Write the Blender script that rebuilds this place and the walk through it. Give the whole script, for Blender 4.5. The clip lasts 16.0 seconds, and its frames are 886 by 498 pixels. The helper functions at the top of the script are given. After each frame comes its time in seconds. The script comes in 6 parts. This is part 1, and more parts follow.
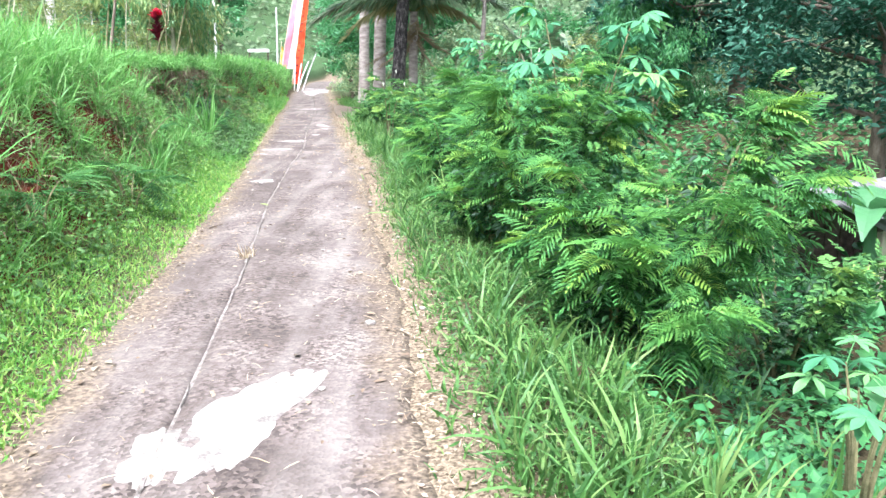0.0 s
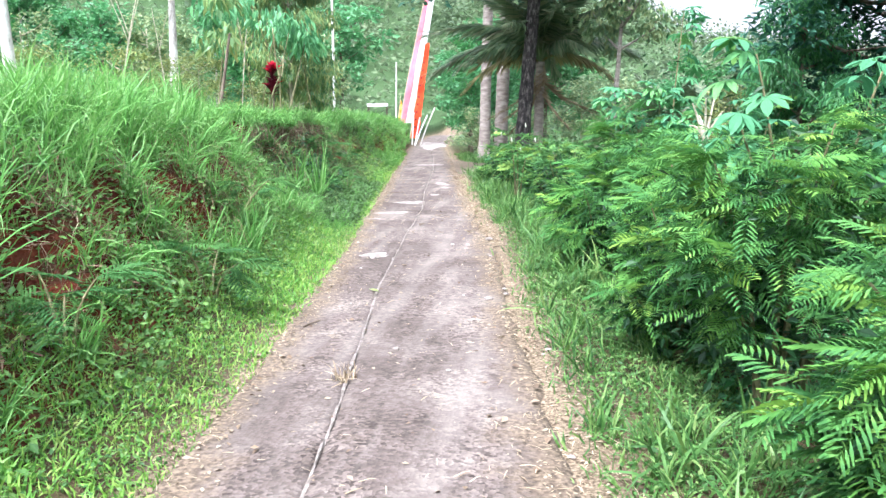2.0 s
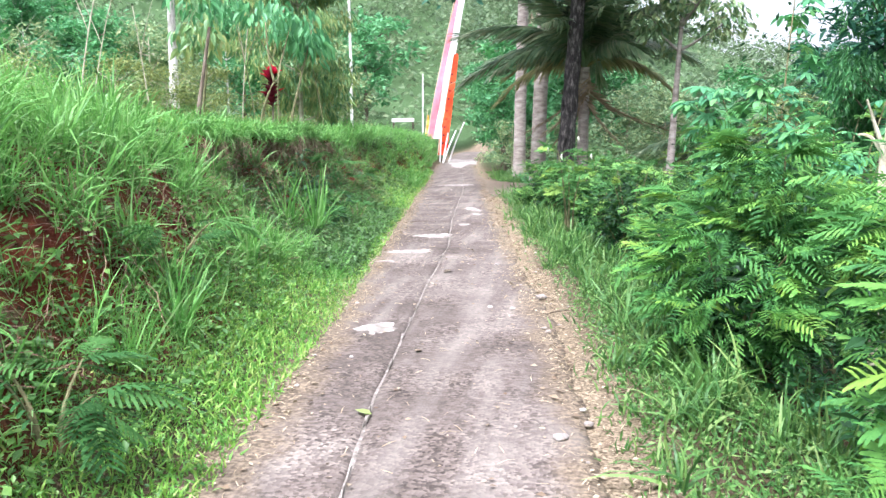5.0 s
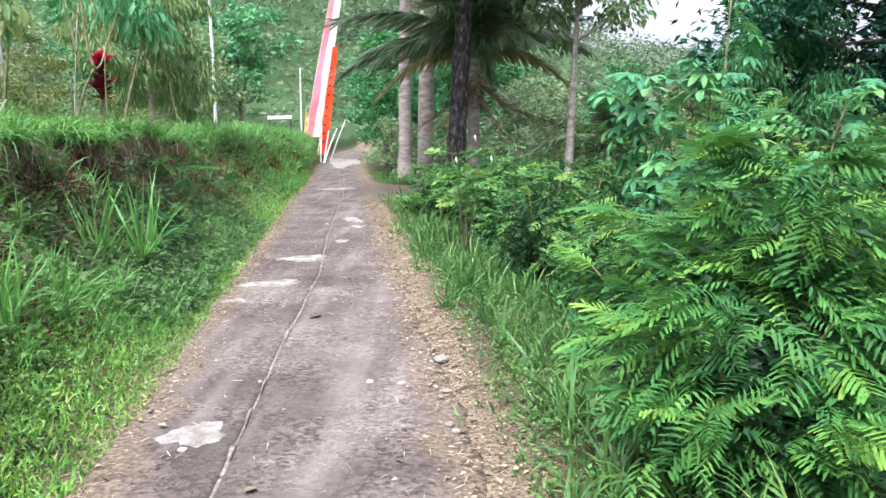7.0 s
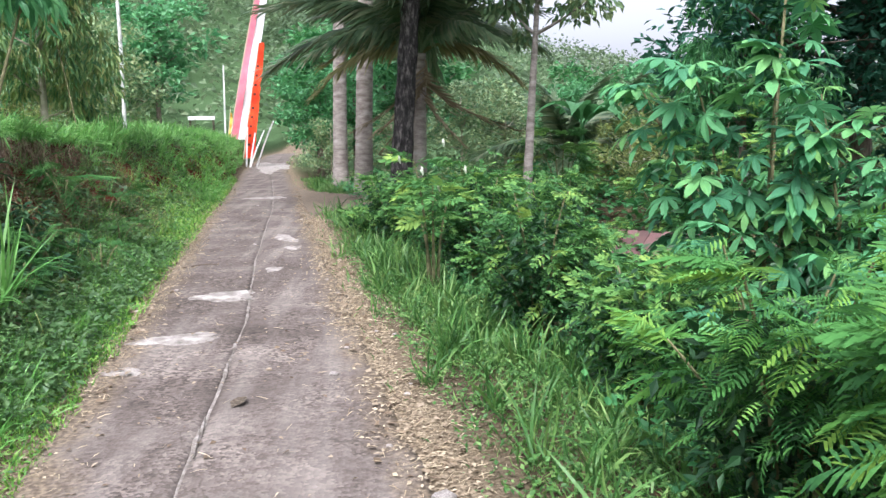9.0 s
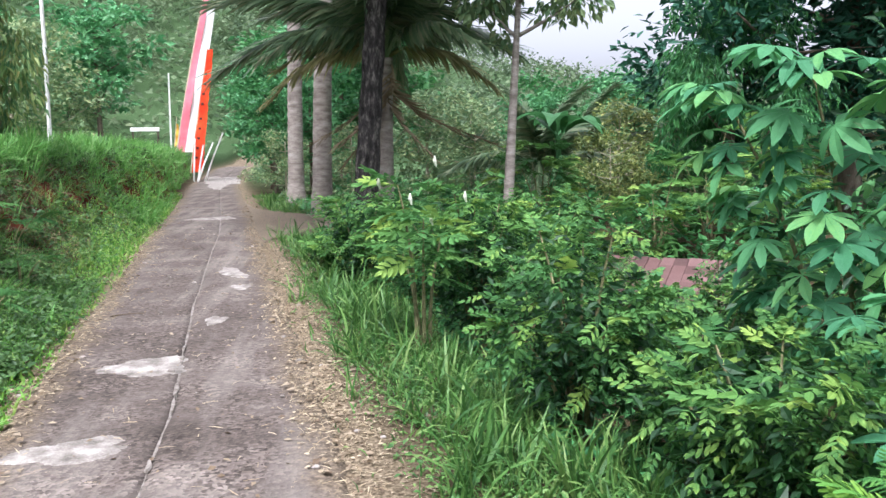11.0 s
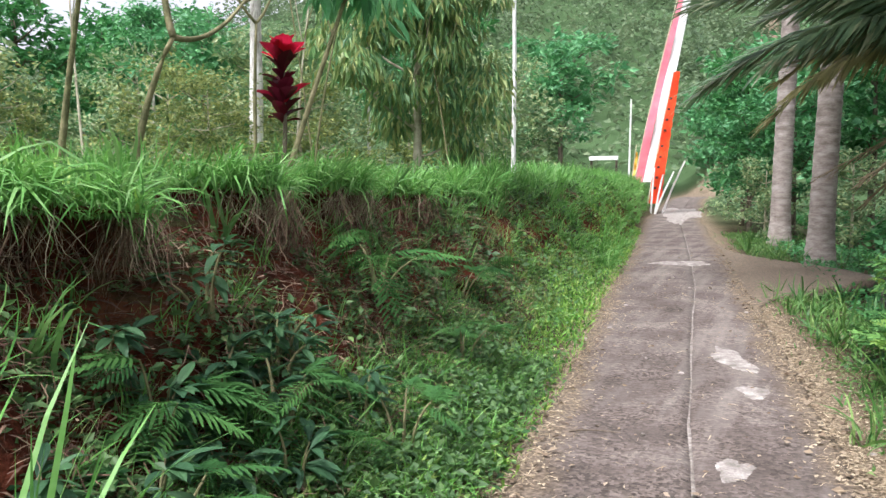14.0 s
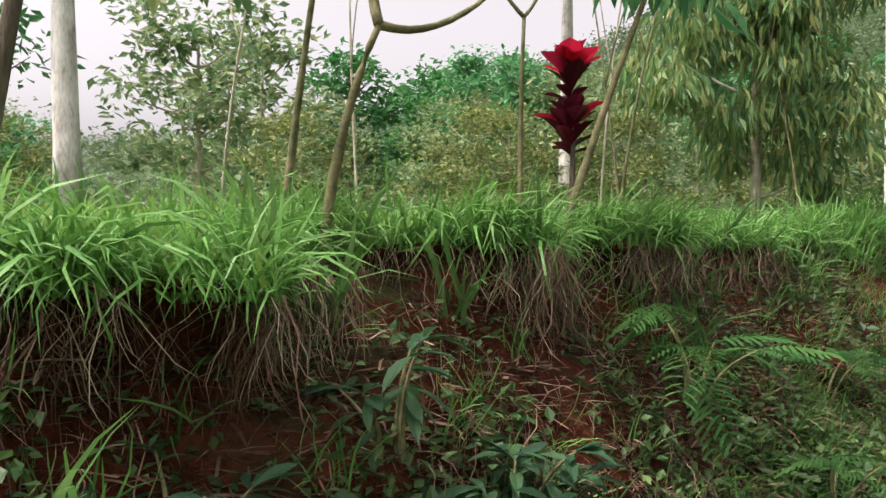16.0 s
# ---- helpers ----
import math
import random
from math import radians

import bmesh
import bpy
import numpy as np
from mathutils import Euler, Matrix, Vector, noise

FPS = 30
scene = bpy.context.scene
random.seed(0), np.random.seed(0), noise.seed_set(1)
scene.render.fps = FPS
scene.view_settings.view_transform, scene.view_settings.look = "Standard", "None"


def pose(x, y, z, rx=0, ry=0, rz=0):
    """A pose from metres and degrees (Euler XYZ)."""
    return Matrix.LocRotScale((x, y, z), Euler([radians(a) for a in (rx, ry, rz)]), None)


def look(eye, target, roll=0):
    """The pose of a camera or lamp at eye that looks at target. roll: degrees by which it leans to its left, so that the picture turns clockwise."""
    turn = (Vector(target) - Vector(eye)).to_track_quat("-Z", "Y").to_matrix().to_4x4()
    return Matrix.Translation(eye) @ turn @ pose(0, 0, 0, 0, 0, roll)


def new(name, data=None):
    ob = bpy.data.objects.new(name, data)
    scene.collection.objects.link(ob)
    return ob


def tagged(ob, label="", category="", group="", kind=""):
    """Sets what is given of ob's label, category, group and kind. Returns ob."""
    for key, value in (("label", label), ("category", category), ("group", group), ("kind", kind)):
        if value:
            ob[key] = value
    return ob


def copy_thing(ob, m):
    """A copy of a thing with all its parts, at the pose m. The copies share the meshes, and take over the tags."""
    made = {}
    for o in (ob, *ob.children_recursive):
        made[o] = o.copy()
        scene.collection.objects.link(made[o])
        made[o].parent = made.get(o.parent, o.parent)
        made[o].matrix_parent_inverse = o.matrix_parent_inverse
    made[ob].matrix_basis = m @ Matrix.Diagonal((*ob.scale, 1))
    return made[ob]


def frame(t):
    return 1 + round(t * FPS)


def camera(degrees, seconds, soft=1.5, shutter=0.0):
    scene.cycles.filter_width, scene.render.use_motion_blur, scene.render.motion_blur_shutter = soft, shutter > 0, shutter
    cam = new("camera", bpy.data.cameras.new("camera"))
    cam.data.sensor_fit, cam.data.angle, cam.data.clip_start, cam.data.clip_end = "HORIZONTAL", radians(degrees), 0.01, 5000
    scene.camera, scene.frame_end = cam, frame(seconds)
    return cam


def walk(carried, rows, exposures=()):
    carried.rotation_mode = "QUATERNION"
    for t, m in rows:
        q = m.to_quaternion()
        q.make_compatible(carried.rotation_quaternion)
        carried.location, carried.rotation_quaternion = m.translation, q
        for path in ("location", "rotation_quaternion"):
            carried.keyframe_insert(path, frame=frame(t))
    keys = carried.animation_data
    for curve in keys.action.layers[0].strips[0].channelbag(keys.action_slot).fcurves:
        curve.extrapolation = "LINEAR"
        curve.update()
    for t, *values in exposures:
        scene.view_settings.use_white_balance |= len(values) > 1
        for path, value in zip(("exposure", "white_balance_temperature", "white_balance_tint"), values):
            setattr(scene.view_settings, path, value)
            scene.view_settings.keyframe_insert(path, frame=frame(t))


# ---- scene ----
cam = camera(58.1, 16.0, soft=1.48)
METRES, EYE, TILT, LEAN, TURN = 15.0, 1.55, -12.0, 0.0, 0.0
ROWS = [
    (0.0, 0.0, 0.0, 0.0, 0.0, 0.0, -0.0),
    (0.5, -0.0067, 0.0325, 0.0076, 2.29, 1.06, -0.55),
    (1.0, -0.0106, 0.0641, 0.0151, 4.84, 2.02, -0.77),
    (1.5, -0.0173, 0.0956, 0.0218, 6.82, 2.97, -1.12),
    (2.0, -0.0243, 0.1217, 0.0283, 8.02, 3.59, -1.35),
    (2.5, -0.0292, 0.1476, 0.0349, 8.88, 4.0, -1.47),
    (3.0, -0.0333, 0.1739, 0.0401, 9.35, 4.35, -1.54),
    (5.5, -0.0575, 0.3444, 0.0749, 10.16, 4.75, -1.4),
    (6.0, -0.0595, 0.379, 0.0831, 7.55, 4.75, -0.65),
    (6.5, -0.0609, 0.4109, 0.0906, 4.88, 4.73, 0.11),
    (7.0, -0.0654, 0.4398, 0.0988, 2.25, 4.58, 0.71),
    (7.5, -0.0731, 0.4691, 0.1066, 0.2, 4.51, 1.12),
    (8.0, -0.0785, 0.5019, 0.1139, -0.97, 4.55, 1.35),
    (8.5, -0.0841, 0.5339, 0.1211, -1.83, 4.6, 1.51),
    (9.0, -0.0898, 0.5653, 0.1279, -2.8, 4.72, 1.46),
    (11.5, -0.1088, 0.7089, 0.1637, -6.18, 5.66, 2.22),
    (12.0, -0.1185, 0.7408, 0.1711, -3.36, 5.94, 1.42),
    (12.5, -0.1265, 0.7672, 0.1779, 0.98, 6.22, 0.29),
    (13.0, -0.1378, 0.7994, 0.1858, 7.04, 6.56, -1.04),
    (13.5, -0.1483, 0.8232, 0.1928, 15.23, 6.73, -2.85),
    (14.0, -0.1604, 0.8457, 0.1986, 24.44, 6.71, -4.88),
    (14.5, -0.1714, 0.8672, 0.2036, 34.05, 6.63, -6.38),
    (15.0, -0.1852, 0.8909, 0.2099, 40.44, 6.63, -7.55),
    (15.5, -0.1997, 0.917, 0.2174, 44.56, 6.52, -8.56),
    (16.0, -0.2123, 0.942, 0.2224, 47.37, 7.16, -8.65),
]
EXPOSURES = [(t, e + 0.07, kelvin - 160, tint) for t, e, tint, kelvin in ((0.0, 1.95, 16, 5800), (1.5, 1.87, 17, 5800), (3.0, 1.82, 18, 5850), (5.5, 1.72, 18, 5900), (6.5, 1.62, 18, 5900), (7.0, 1.38, 18, 5900), (9.0, 1.18, 17, 5950), (11.5, 1.1, 17, 5950), (13.0, 1.1, 17, 6000), (14.5, 1.13, 17, 6300), (15.5, 1.12, 19, 6650), (16.0, 0.87, 20, 6800))]
walk(cam, [(t, pose(0, 0, EYE, TILT, LEAN, TURN) @ pose(METRES * x, METRES * y, METRES * z, 90 + pitch, roll, yaw)) for t, x, y, z, yaw, pitch, roll in ROWS], EXPOSURES)

# ---- sky and sun: bright hazy daylight ----
world = bpy.data.worlds.new("sky")
scene.world = world
world.use_nodes = True
wn, wl = world.node_tree.nodes, world.node_tree.links
sky = wn.new("ShaderNodeTexSky")
sky.sky_type = "NISHITA"
sky.sun_disc = False
sky.sun_elevation, sky.sun_rotation = radians(61), radians(203)
sky.air_density, sky.dust_density, sky.ozone_density = 1.0, 6.0, 1.0
soften = wn.new("ShaderNodeHueSaturation")
soften.inputs["Saturation"].default_value = 0.08
wl.new(sky.outputs["Color"], soften.inputs["Color"])
wl.new(soften.outputs["Color"], wn["Background"].inputs["Color"])
wn["Background"].inputs["Strength"].default_value = 0.15
sun = new("sun", bpy.data.lights.new("sun", "SUN"))
sun.data.energy, sun.data.angle, sun.data.color = 1.9, radians(14), (1.0, 0.95, 0.86)
sun.matrix_world = look((-3.6, -8.3, 16), (0, 0, 0))


# ---- materials ----
def material(name, ramp, scale=8.0, rough=0.8, bump=0.3, per="noise", translucent=0.0, spec=0.3, fine=60.0, bump_dist=0.01, metal=0.0, stretch=1.0):
    """Node material: a colour ramp over noise at two scales, per object or per leaf, with relief."""
    m = bpy.data.materials.new(name)
    m.use_nodes = True
    n, l = m.node_tree.nodes, m.node_tree.links
    p = n["Principled BSDF"]
    p.inputs["Roughness"].default_value = rough
    p.inputs["Specular IOR Level"].default_value = spec
    p.inputs["Metallic"].default_value = metal
    tc = n.new("ShaderNodeTexCoord")
    big = n.new("ShaderNodeTexNoise")
    big.inputs["Scale"].default_value, big.inputs["Detail"].default_value = scale, 6
    small = n.new("ShaderNodeTexNoise")
    small.inputs["Scale"].default_value, small.inputs["Detail"].default_value = fine, 5
    along = n.new("ShaderNodeVectorMath")
    along.operation = "MULTIPLY"
    along.inputs[1].default_value = (1, 1, stretch)
    l.new(tc.outputs["Object"], along.inputs[0])
    l.new(along.outputs["Vector"], big.inputs["Vector"])
    l.new(along.outputs["Vector"], small.inputs["Vector"])
    mix = n.new("ShaderNodeMath")
    mix.operation = "MULTIPLY_ADD"
    mix.inputs[1].default_value = 0.4
    l.new(small.outputs["Fac"], mix.inputs[0])
    src = big.outputs["Fac"]
    if per != "noise":
        if per == "object":
            rnd = n.new("ShaderNodeObjectInfo").outputs["Random"]
        else:
            rnd = n.new("ShaderNodeNewGeometry").outputs["Random Per Island"]
        two = n.new("ShaderNodeMath")
        two.operation = "MULTIPLY_ADD"
        two.inputs[1].default_value = 0.75
        half = n.new("ShaderNodeMath")
        half.operation = "MULTIPLY"
        half.inputs[1].default_value = 0.25
        l.new(big.outputs["Fac"], half.inputs[0])
        l.new(rnd, two.inputs[0])
        l.new(half.outputs[0], two.inputs[2])
        src = two.outputs[0]
    sub = n.new("ShaderNodeMath")
    sub.operation = "SUBTRACT"
    sub.inputs[1].default_value = 0.2
    l.new(src, sub.inputs[0])
    l.new(sub.outputs[0], mix.inputs[2])
    cr = n.new("ShaderNodeValToRGB")
    el = cr.color_ramp.elements
    lo, hi = (0.3, 0.72) if per == "noise" else (0.05, 0.95)
    el[0].position, el[0].color = lo, (*ramp[0], 1)
    el[1].position, el[1].color = hi, (*ramp[-1], 1)
    for i, c in enumerate(ramp[1:-1]):
        e = el.new(lo + (hi - lo) * (i + 1) / (len(ramp) - 1))
        e.color = (*c, 1)
    l.new(mix.outputs[0], cr.inputs["Fac"])
    l.new(cr.outputs["Color"], p.inputs["Base Color"])
    if bump:
        b = n.new("ShaderNodeBump")
        b.inputs["Strength"].default_value, b.inputs["Distance"].default_value = bump, bump_dist
        l.new(small.outputs["Fac"], b.inputs["Height"])
        l.new(b.outputs["Normal"], p.inputs["Normal"])
    if translucent:
        t = n.new("ShaderNodeBsdfTranslucent")
        bright = n.new("ShaderNodeHueSaturation")
        bright.inputs["Hue"].default_value, bright.inputs["Value"].default_value = 0.492, 1.5
        l.new(cr.outputs["Color"], bright.inputs["Color"])
        l.new(bright.outputs["Color"], t.inputs["Color"])
        ms = n.new("ShaderNodeMixShader")
        ms.inputs[0].default_value = translucent
        l.new(p.outputs[0], ms.inputs[1])
        l.new(t.outputs[0], ms.inputs[2])
        l.new(ms.outputs[0], n["Material Output"].inputs["Surface"])
    return m


def leafy(name, *ramp, rough=0.5, tr=0.27, per="island", spec=0.35):
    return material(name, ramp, scale=1.2, fine=40, rough=rough, bump=0.0, per=per, translucent=tr, spec=spec)


GRASS_SHORT = leafy("short grass", (0.053, 0.149, 0.025), (0.112, 0.287, 0.043), (0.197, 0.380, 0.062), (0.340, 0.425, 0.124))
GRASS_LONG = leafy("long grass", (0.047, 0.143, 0.033), (0.096, 0.262, 0.050), (0.149, 0.345, 0.075), (0.233, 0.381, 0.151))
GRASS_DARK = leafy("verge grass", (0.026, 0.083, 0.020), (0.053, 0.143, 0.031), (0.091, 0.204, 0.045), (0.202, 0.295, 0.090))
WEED = leafy("weed leaves", (0.030, 0.074, 0.024), (0.056, 0.124, 0.036), (0.105, 0.185, 0.058))
WEED_BRIGHT = leafy("bright weed leaves", (0.048, 0.120, 0.030), (0.085, 0.195, 0.045), (0.150, 0.280, 0.065))
HERB_LEAF = leafy("dark herb leaves", (0.016, 0.055, 0.024), (0.030, 0.088, 0.036), (0.055, 0.130, 0.050), per="object", rough=0.6)
STRAW = leafy("dry straw", (0.18, 0.13, 0.08), (0.34, 0.27, 0.17), (0.52, 0.44, 0.30), rough=0.8, tr=0.15)
LITTER = leafy("dry leaf litter", (0.09, 0.06, 0.04), (0.19, 0.14, 0.09), (0.34, 0.28, 0.2), rough=0.85, tr=0.1)
BLADE_GREEN = leafy("broad grass blade", (0.055, 0.140, 0.041), (0.098, 0.220, 0.059), (0.164, 0.290, 0.094), per="object")
ROOTS = leafy("dry hanging roots", (0.05, 0.025, 0.016), (0.13, 0.075, 0.048), (0.32, 0.23, 0.15), rough=0.9, tr=0.0)
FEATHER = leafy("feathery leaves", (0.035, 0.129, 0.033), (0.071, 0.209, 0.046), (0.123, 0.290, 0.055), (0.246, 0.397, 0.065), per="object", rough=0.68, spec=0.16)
# Dark seedling colour; inside the bushes it also paints shade on leaves.
FEATHER_DARK = leafy("dark and painted-shade feathery leaves", (0.022, 0.08, 0.022), (0.04, 0.12, 0.03), (0.07, 0.17, 0.04), per="object", rough=0.68, spec=0.16)
PALMATE = leafy("palmate leaves", (0.041, 0.152, 0.073), (0.066, 0.218, 0.101), (0.098, 0.285, 0.112), (0.197, 0.389, 0.101), per="object", rough=0.62, spec=0.2)
FINE_LEAF = material("fine feathered foliage", ((0.023, 0.087, 0.026), (0.051, 0.160, 0.042), (0.092, 0.238, 0.052), (0.185, 0.330, 0.065)), scale=4.5, fine=22, rough=0.68, bump=0.0, translucent=0.27, spec=0.16)
FINE_DEEP = material("fine deep green foliage", ((0.023, 0.073, 0.021), (0.052, 0.144, 0.040), (0.102, 0.225, 0.055), (0.217, 0.338, 0.071)), scale=4.5, fine=22, rough=0.66, bump=0.0, translucent=0.25, spec=0.18)
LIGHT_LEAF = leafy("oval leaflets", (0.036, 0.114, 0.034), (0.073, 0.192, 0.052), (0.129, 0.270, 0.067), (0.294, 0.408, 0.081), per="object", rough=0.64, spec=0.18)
YELLOW_LEAF = leafy("yellow-green shrub leaves", (0.07, 0.115, 0.042), (0.13, 0.19, 0.06), (0.22, 0.27, 0.085), (0.36, 0.36, 0.12))
DUST = leafy("pale chopped litter", (0.15, 0.115, 0.075), (0.29, 0.235, 0.16), (0.46, 0.39, 0.27), rough=0.9, tr=0.05)
BROAD = leafy("broad leaves", (0.025, 0.112, 0.039), (0.050, 0.188, 0.058), (0.090, 0.263, 0.077))
DARK_LEAF = leafy("dark glossy leaves", (0.015, 0.058, 0.035), (0.025, 0.098, 0.055), (0.051, 0.143, 0.090), rough=0.55, tr=0.12, spec=0.2)
OLIVE = leafy("olive small leaves", (0.076, 0.156, 0.072), (0.137, 0.235, 0.107), (0.230, 0.312, 0.144), (0.337, 0.375, 0.169))
FRESH = leafy("fresh tree leaves", (0.050, 0.173, 0.072), (0.088, 0.266, 0.107), (0.152, 0.360, 0.144))
DROOP = leafy("drooping leaves", (0.069, 0.172, 0.078), (0.124, 0.245, 0.088), (0.220, 0.316, 0.110), (0.359, 0.345, 0.133))
# Pale greyish greens of low contrast: distance haze put into the leaf colour.
FAR_LEAF = material("far woodland with painted haze", ((0.07, 0.11, 0.062), (0.10, 0.15, 0.08), (0.135, 0.19, 0.10), (0.175, 0.22, 0.12)), scale=0.3, fine=1.6, rough=0.8, bump=0.0, translucent=0.3)
COCONUT = leafy("coconut leaflets", (0.058, 0.105, 0.059), (0.098, 0.165, 0.081), (0.164, 0.225, 0.116), (0.262, 0.255, 0.162), rough=0.4)
COCONUT_DRY = leafy("dry coconut leaflets", (0.12, 0.09, 0.05), (0.20, 0.15, 0.09), (0.28, 0.22, 0.14), rough=0.8, tr=0.2)
RED_LEAF = leafy("red leaves", (0.16, 0.008, 0.015), (0.38, 0.012, 0.022), (0.55, 0.015, 0.025), per="object", tr=0.35, spec=0.1, rough=0.6)
MAROON = leafy("maroon leaves", (0.04, 0.005, 0.01), (0.07, 0.007, 0.013), (0.11, 0.009, 0.017), per="object", tr=0.2, spec=0.12, rough=0.6)
BANANA = leafy("banana leaf", (0.040, 0.140, 0.046), (0.073, 0.200, 0.077), per="object")
STEM = material("green brown stem", [(0.07, 0.075, 0.03), (0.16, 0.15, 0.07), (0.25, 0.22, 0.12)], 9, 0.8, 0.5, fine=70)
PALE_STEM = material("pale branch bark", [(0.25, 0.22, 0.15), (0.42, 0.38, 0.28), (0.55, 0.5, 0.38)], 7, 0.85, 0.5, fine=60)
BARK = material("brown bark", [(0.06, 0.045, 0.03), (0.14, 0.11, 0.08), (0.25, 0.21, 0.16)], 6, 0.9, 0.8, fine=45, bump_dist=0.02, stretch=0.3)
BARK_PALE = material("pale mottled bark", [(0.26, 0.23, 0.20), (0.58, 0.55, 0.50), (0.80, 0.78, 0.74)], 8, 0.9, 0.7, fine=40, bump_dist=0.02, stretch=0.35)
BARK_GREY = material("grey coconut bark", [(0.16, 0.13, 0.11), (0.27, 0.23, 0.20), (0.38, 0.34, 0.30)], 4, 0.9, 0.7, fine=20, bump_dist=0.02, stretch=3.0)
BARK_DARK = material("dark furrowed bark", [(0.010, 0.009, 0.008), (0.032, 0.028, 0.026), (0.15, 0.135, 0.12)], 16, 0.95, 1.0, fine=55, bump_dist=0.05, stretch=0.4)
BANNER_WHITE = material("white banner cloth", [(0.74, 0.72, 0.72), (0.84, 0.82, 0.82)], 3, 0.85, 0.2, translucent=0.35)
BANNER_PINK = material("pink banner cloth", [(0.72, 0.20, 0.26), (0.82, 0.33, 0.38)], 3, 0.85, 0.2, translucent=0.35)
BANNER_RED = material("orange red banner cloth", [(0.74, 0.06, 0.02), (0.86, 0.13, 0.03)], 3, 0.85, 0.2, translucent=0.35)
BANNER_YELLOW = material("yellow banner cloth", [(0.80, 0.50, 0.06), (0.88, 0.62, 0.12)], 3, 0.85, 0.2, translucent=0.3)
BANNER_DARK = material("dark banner print", [(0.05, 0.02, 0.02), (0.10, 0.03, 0.02)], 3, 0.85, 0.0)
WHITE_PAINT = material("weathered white paint", [(0.55, 0.54, 0.5), (0.76, 0.75, 0.72), (0.84, 0.83, 0.8)], 5, 0.7, 0.3)
BAMBOO = material("pale bamboo", [(0.5, 0.42, 0.28), (0.68, 0.6, 0.44)], 5, 0.6, 0.2)
TIMBER = material("dark weathered timber", [(0.03, 0.022, 0.018), (0.08, 0.06, 0.045), (0.14, 0.11, 0.09)], 8, 0.9, 0.5)
TILE = material("old clay roof tile", [(0.06, 0.035, 0.032), (0.11, 0.06, 0.054), (0.17, 0.10, 0.095)], 6, 0.9, 0.5, per="object")
TARP = material("grey sheet metal", [(0.07, 0.065, 0.06), (0.13, 0.125, 0.12), (0.2, 0.2, 0.2)], 4, 0.7, 0.2)
PATCH = material("pale cement and painted sunlight", [(0.12, 0.105, 0.09), (0.24, 0.215, 0.19), (0.40, 0.37, 0.335)], 9, 0.9, 0.6, fine=80, bump_dist=0.004)
MORTAR = material("crumbling mortar", [(0.12, 0.10, 0.085), (0.2, 0.175, 0.15), (0.32, 0.29, 0.26)], 20, 0.95, 0.6, fine=90)
POD = material("whitish pod", [(0.5, 0.52, 0.4), (0.66, 0.68, 0.55)], 20, 0.6, 0.2)
STONE = material("pebble stone", [(0.16, 0.14, 0.12), (0.32, 0.28, 0.25), (0.5, 0.46, 0.42)], 12, 0.9, 0.4, per="object")


